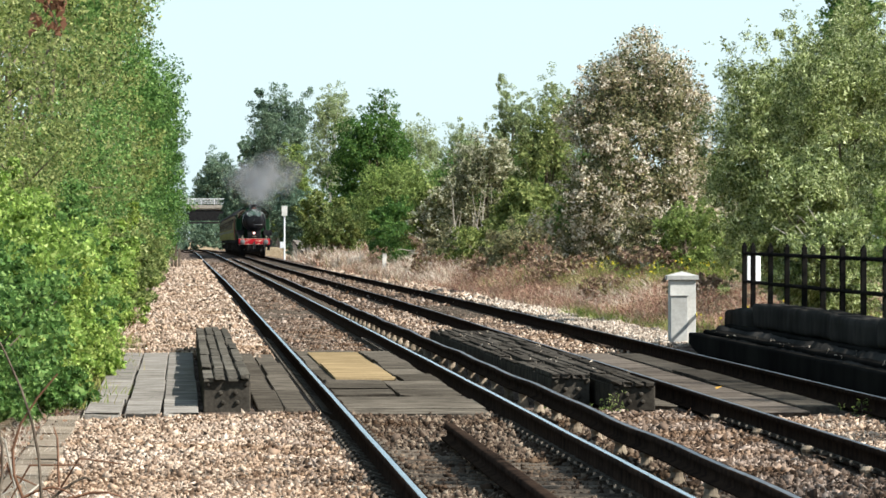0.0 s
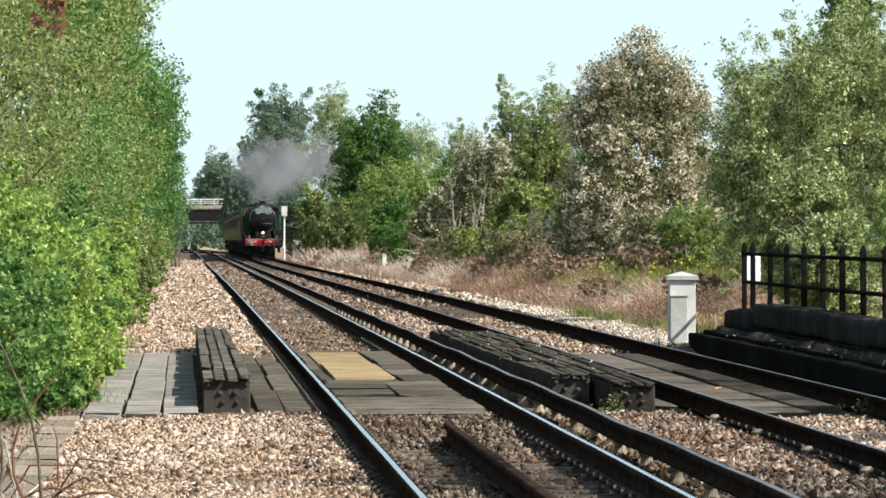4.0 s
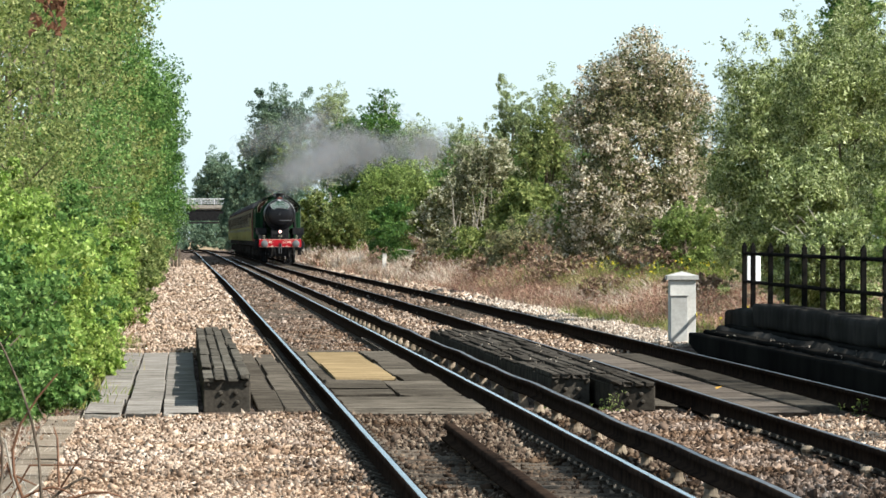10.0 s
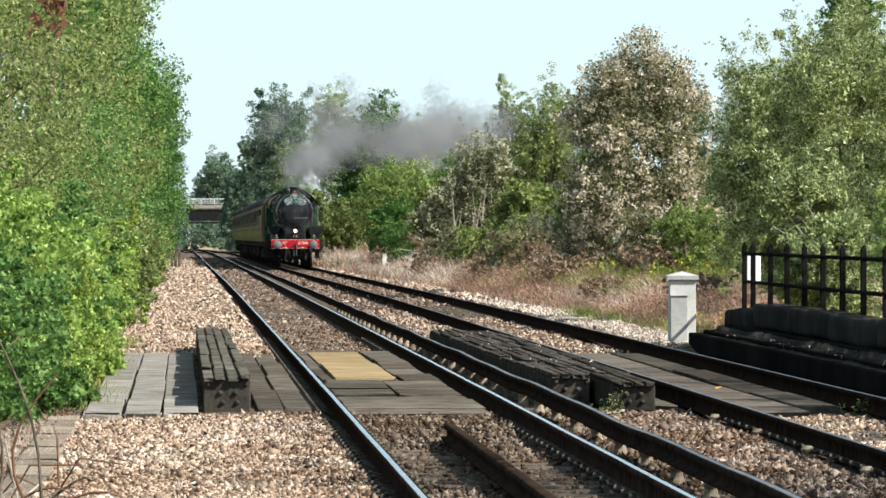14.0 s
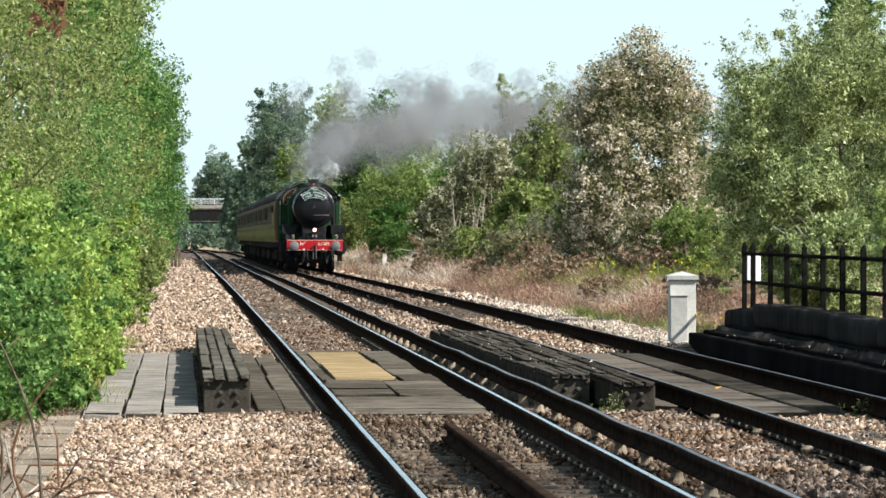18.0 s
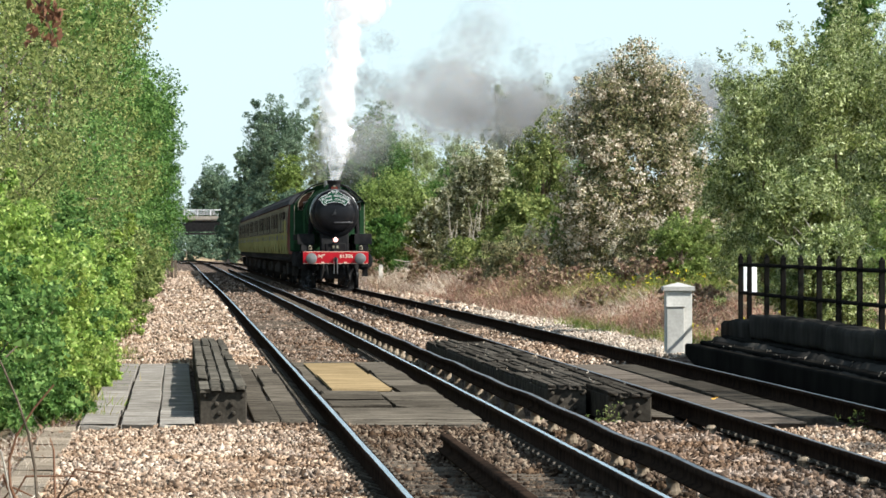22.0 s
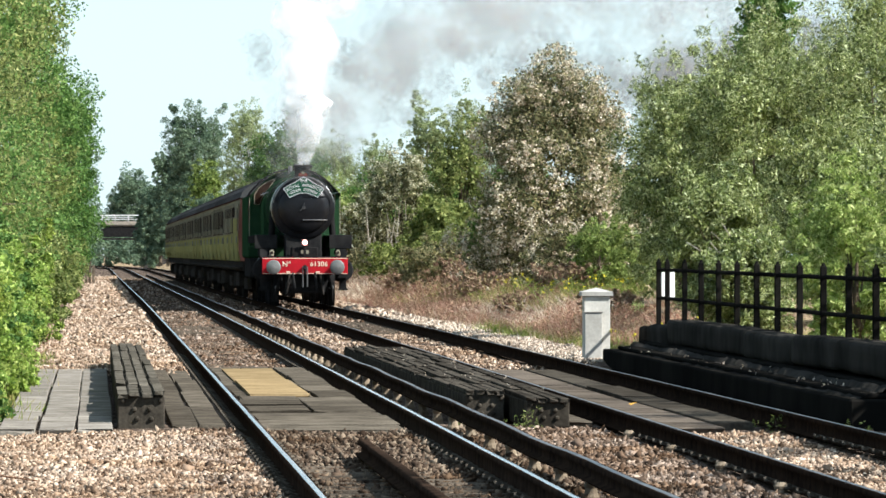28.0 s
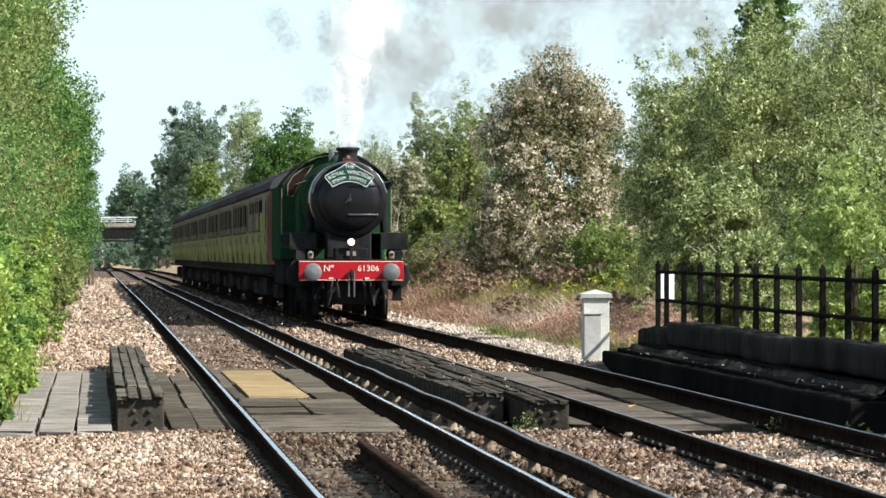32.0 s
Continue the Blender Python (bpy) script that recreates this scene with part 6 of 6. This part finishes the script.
        for y in (7.5, 9.3, 11.4):
            block("battery_box", s * 0.95 - 0.25, s * 0.95 + 0.25, y - 0.7, y + 0.7, 0.4, 0.85, M_UNDER, c, bevel=0.03)
    for y0 in (-0.32, L):
        block("gangway", -0.55, 0.55, y0 + 0.001, y0 + 0.319, 1.0, 3.3, M_UNDER, c)
    for y in (1.7, 4.3, L - 4.3, L - 1.7):
        wheelset(c, y, 0.455, 0, rim_mat=M_UNDER)
    for s in (-1, 1):
        if van:
            for y in np.arange(1.4, 9.5, 2.0):
                block("van_panel", s * 1.365 - 0.02, s * 1.365 + 0.02, y - 0.95, y + 0.95, 2.03, 2.5, M_CREAM, c, bevel=0.01)
    return c


van_coach = make_coach("cream and maroon brake coach behind the locomotive tender", True)
coach = make_coach("maroon and cream vintage railway coach with dark windows")
COACHES = [van_coach, coach] + [copy_thing(coach, Matrix()) for _ in range(7)]


# ---- smoke and steam ----
def puff_mesh(name, radius, skins, rough, seed, sub=3):
    """Billowing skins of vapour one inside the other."""
    bm = bmesh.new()
    for k in range(skins):
        q = radius * (1 - 0.72 * k / skins)
        o = Vector((seed * 3.1, k * 1.9, seed * 0.7))
        c = Vector((0.12 * math.sin(seed + k * 2.0), 0.12 * math.cos(seed * 2 + k), 0.1 * math.sin(k * 1.3))) * radius
        made = bmesh.ops.create_icosphere(bm, subdivisions=sub if k < 1 else sub - 1, radius=1.0)
        for v in made["verts"]:
            d = v.co.normalized()
            v.co = c + d * q * (0.86 + rough * (noise.noise(d * 1.6 + o) + 0.5 * noise.noise(d * 3.7 + o) + 0.25 * noise.noise(d * 8 + o)))
    me = bpy.data.meshes.new(name)
    bm.to_mesh(me)
    bm.free()
    for f in me.polygons:
        f.use_smooth = True
    return me


STEAM_MESHES = [puff_mesh("steam_puff", 0.66, 6, 0.5, k) for k in range(4)]
SMOKE_MESHES = [puff_mesh("smoke_puff", r, 6, 0.62, 10 + k) for k, r in enumerate((1.0, 1.25, 1.1, 1.4))]


HAZE_MESHES = [puff_mesh("smoke_puff", r, 6, 0.62, 20 + k) for k, r in enumerate((1.2, 1.5, 1.3, 1.7))]
for meshes, m in ((STEAM_MESHES, M_STEAM), (SMOKE_MESHES, M_SMOKE), (HAZE_MESHES, M_HAZESMOKE)):
    for me in meshes:
        me.materials.append(m)


def train_y(t):
    """Where the buffer faces are along the line."""
    return 0.09104 * t * t - 13.5748 * t + 484.62


def train_pose(t, a, b):
    """Pose of a vehicle whose pivots lie a and b metres behind the buffer faces."""
    y = train_y(t)
    pa = Vector((float(on_track(TRACK2, y + a)), y + a, float(level(y + a))))
    pb = Vector((float(on_track(TRACK2, y + b)), y + b, float(level(y + b))))
    d = pb - pa
    o = pa - d * (a / (b - a))
    return pose(o.x, o.y, o.z, math.degrees(math.atan2(d.z, d.y)), 0, -math.degrees(math.atan2(d.x, d.y)))


def puff_rows(te, rise, fast, drift, side, along, seed, start=4.35):
    """Under the train until te, then out of the chimney and away on the wind."""
    r = random.Random(seed)
    spin = [r.uniform(-180, 180) for _ in range(3)]
    rows = []

    def inside(t, y, z):
        p = train_pose(t, 2.3, 8.0) @ Vector((0, y, z))
        return (t, pose(p.x, p.y, p.z, *spin))

    t = 0.0
    while t < te - 0.45:
        rows.append(inside(t, 9.0, -4.2))
        t += 1.6
    if te > 0.4:
        rows.append(inside(te - 0.3, 6.0, -3.0))
    if te > 0.1:
        rows.append(inside(te - 0.034, 2.4, 2.4))
    t0 = max(te, 0.0)
    p0 = train_pose(te, 2.3, 8.0) @ Vector((0, 2.35, start))
    for age in (0.0, 0.25, 0.6, 1.2, 2.2, 3.6, 5.5, 8.0, 12.0, 18.0, 26.0, 40.0):
        t = te + age
        if t < 0 and not (te < 0 and age == 0):
            continue
        if t > 32.4:
            break
        k = 1 - math.exp(-age / 0.9)
        q = p0 + Vector((drift * age + side * k + 0.35 * side * min(age, 7.0) ** 0.8, along * k - 0.5 * age, fast * k + rise * age + 0.004 * age * age))
        if t >= 0 and t <= 32:
            rows.append((t, pose(q.x, q.y, q.z, spin[0] + 12 * k, spin[1], spin[2] + 20 * k)))
    if te < 0:
        q0 = [x for x in rows if x[0] > 0]
        age = -te
        k = 1 - math.exp(-age / 0.9)
        q = p0 + Vector((drift * age + side * k + 0.35 * side * min(age, 7.0) ** 0.8, along * k - 0.5 * age, fast * k + rise * age + 0.004 * age * age))
        rows = [(0.0, pose(q.x, q.y, q.z, spin[0] + 12 * k, spin[1], spin[2] + 20 * k))] + q0
    if rows[-1][0] < 31.9:
        t, m = rows[-1]
        age = 32 - te
        if t < te:
            rows.append(inside(32.0, 4.0, 0.0))
        else:
            k = 1 - math.exp(-age / 0.9)
            q = p0 + Vector((drift * age + side * k + 0.35 * side * min(age, 7.0) ** 0.8, along * k - 0.5 * age, fast * k + rise * age + 0.004 * age * age))
            rows.append((32.0, pose(q.x, q.y, q.z, spin[0] + 12, spin[1], spin[2] + 20)))
    return rows


PUFFS = []
rs = random.Random(77)
te = -3.2
while te < 31.8:
    p = tagged(piece("smoke_puff", (SMOKE_MESHES if te < 19 else HAZE_MESHES)[len(PUFFS) % 4], None), "drifting puff of thin grey coal smoke", "smoke", "smoke puffs", "stuff")
    slow = math.sin(te * 1.1) * 0.5 + math.sin(te * 2.7 + 1) * 0.3
    if te < 3:
        rise, fast, drift, side = rs.gauss(0.18, 0.07), 1.9 + 0.5 * slow + rs.gauss(0, 0.5), rs.uniform(0.3, 0.9), rs.gauss(0, 0.7)
    elif te < 19:
        rise, fast, drift, side = rs.gauss(0.22, 0.07), 1.7 + 0.5 * slow + rs.gauss(0, 0.4), 1.8 + rs.gauss(0, 0.25), rs.gauss(0, 0.4)
    else:
        rise, fast, drift, side = rs.gauss(0.55, 0.12), 3.2 + 0.5 * slow + rs.gauss(0, 0.45), 2.2 + rs.gauss(0, 0.25), abs(rs.gauss(0.5, 0.4))
    PUFFS.append((p, puff_rows(te, rise, fast, drift, side, rs.gauss(0, 1.5), len(PUFFS))))
    te += rs.uniform(0.1, 0.17)
te = 19.6
while te < 31.95:
    p = tagged(piece("steam_puff", STEAM_MESHES[len(PUFFS) % 4], M_STEAM), "dense white puff of exhaust steam above the chimney", "steam", "steam puffs", "stuff")
    PUFFS.append((p, puff_rows(te, rs.uniform(3.8, 4.8), rs.uniform(2.6, 3.4), rs.uniform(0.6, 1.1), rs.gauss(0.05, 0.42), rs.gauss(0, 0.4), 900 + len(PUFFS), 5.0)))
    te += 0.05


def jet_mesh(r0, r1, tall, seed):
    """A widening column of vapour skins."""
    bm = bmesh.new()
    for k in range(4):
        f = 1 - 0.22 * k
        lathe(bm, [(0.01, 0)] + [((r0 + (r1 - r0) * i / 8) * f * (1 + 0.12 * math.sin(i * 2.1 + k * 1.7 + seed)), tall * i / 8) for i in range(9)] + [(0.01, tall * 1.12)], "Z", n=20)
    me = bpy.data.meshes.new("steam_jet")
    bm.to_mesh(me)
    bm.free()
    for f in me.polygons:
        f.use_smooth = True
    return me


jet = tagged(piece("steam_jet", jet_mesh(0.19, 0.5, 1.9, 2), M_JETSTEAM), "narrow white jet of steam leaving the chimney", "steam", kind="stuff")
wisp = tagged(piece("steam_wisp", jet_mesh(0.1, 0.46, 1.0, 3), M_THINSTEAM), "small white wisp of steam beside the chimney", "steam", kind="stuff")


def carried_rows(start, end, out, tilt):
    """Riding hidden in the boiler, but standing at the chimney from start to end."""
    rows = []
    for i in range(0, 33):
        t = float(i)
        rows.append((t, start < t < end))
    for t, f in ((start, False), (start + 0.1, True), (end - 0.1, True), (end, False)):
        if t < 32:
            rows.append((t, f))
    rows.sort(key=lambda r: r[0])
    return [(t, train_pose(t, 2.3, 8.0) @ (pose(*out, 0, tilt + 5 * math.sin(t * 2.3), 0) if f else pose(0, 4.6, 2.65, -90, 0, 0))) for t, f in rows]


# ---- things that move ----
def motions():
    times = [0.0] + [2.0 * i for i in range(1, 16)] + [32.0]
    walk(loco, [(t, train_pose(t, 2.3, 8.0)) for t in times])
    walk(tender, [(t, train_pose(t, 13.6, 17.5)) for t in times])
    for i, c in enumerate(COACHES):
        y0 = 19.2 + 0.3 + i * 20.3
        walk(c, [(t, train_pose(t, y0 + 3.0, y0 + 16.6) @ Matrix.Translation((0, y0, 0))) for t in times])
    for w, r in WHEELS + [(k, 0.455) for c in COACHES for k in c.children if k.name.startswith("wheelset")]:
        base, rows, t = w.location.copy(), [], 0.0
        step = 0.2 if r > 0.8 else 0.1
        n = int(round(32 / step))
        for i in range(n + 1):
            turn = math.degrees((train_y(0) - train_y(i * step)) / r)
            rows.append((i * step, Matrix.Translation(base) @ Matrix.Rotation(radians(turn), 4, "X")))
        walk(w, rows)
    walk(jet, carried_rows(19.55, 40.0, (0, 2.35, 3.81), 6))
    walk(wisp, carried_rows(10.4, 19.3, (0.1, 2.5, 3.78), 55))
    for p, rows in PUFFS:
        walk(p, rows)


motions()
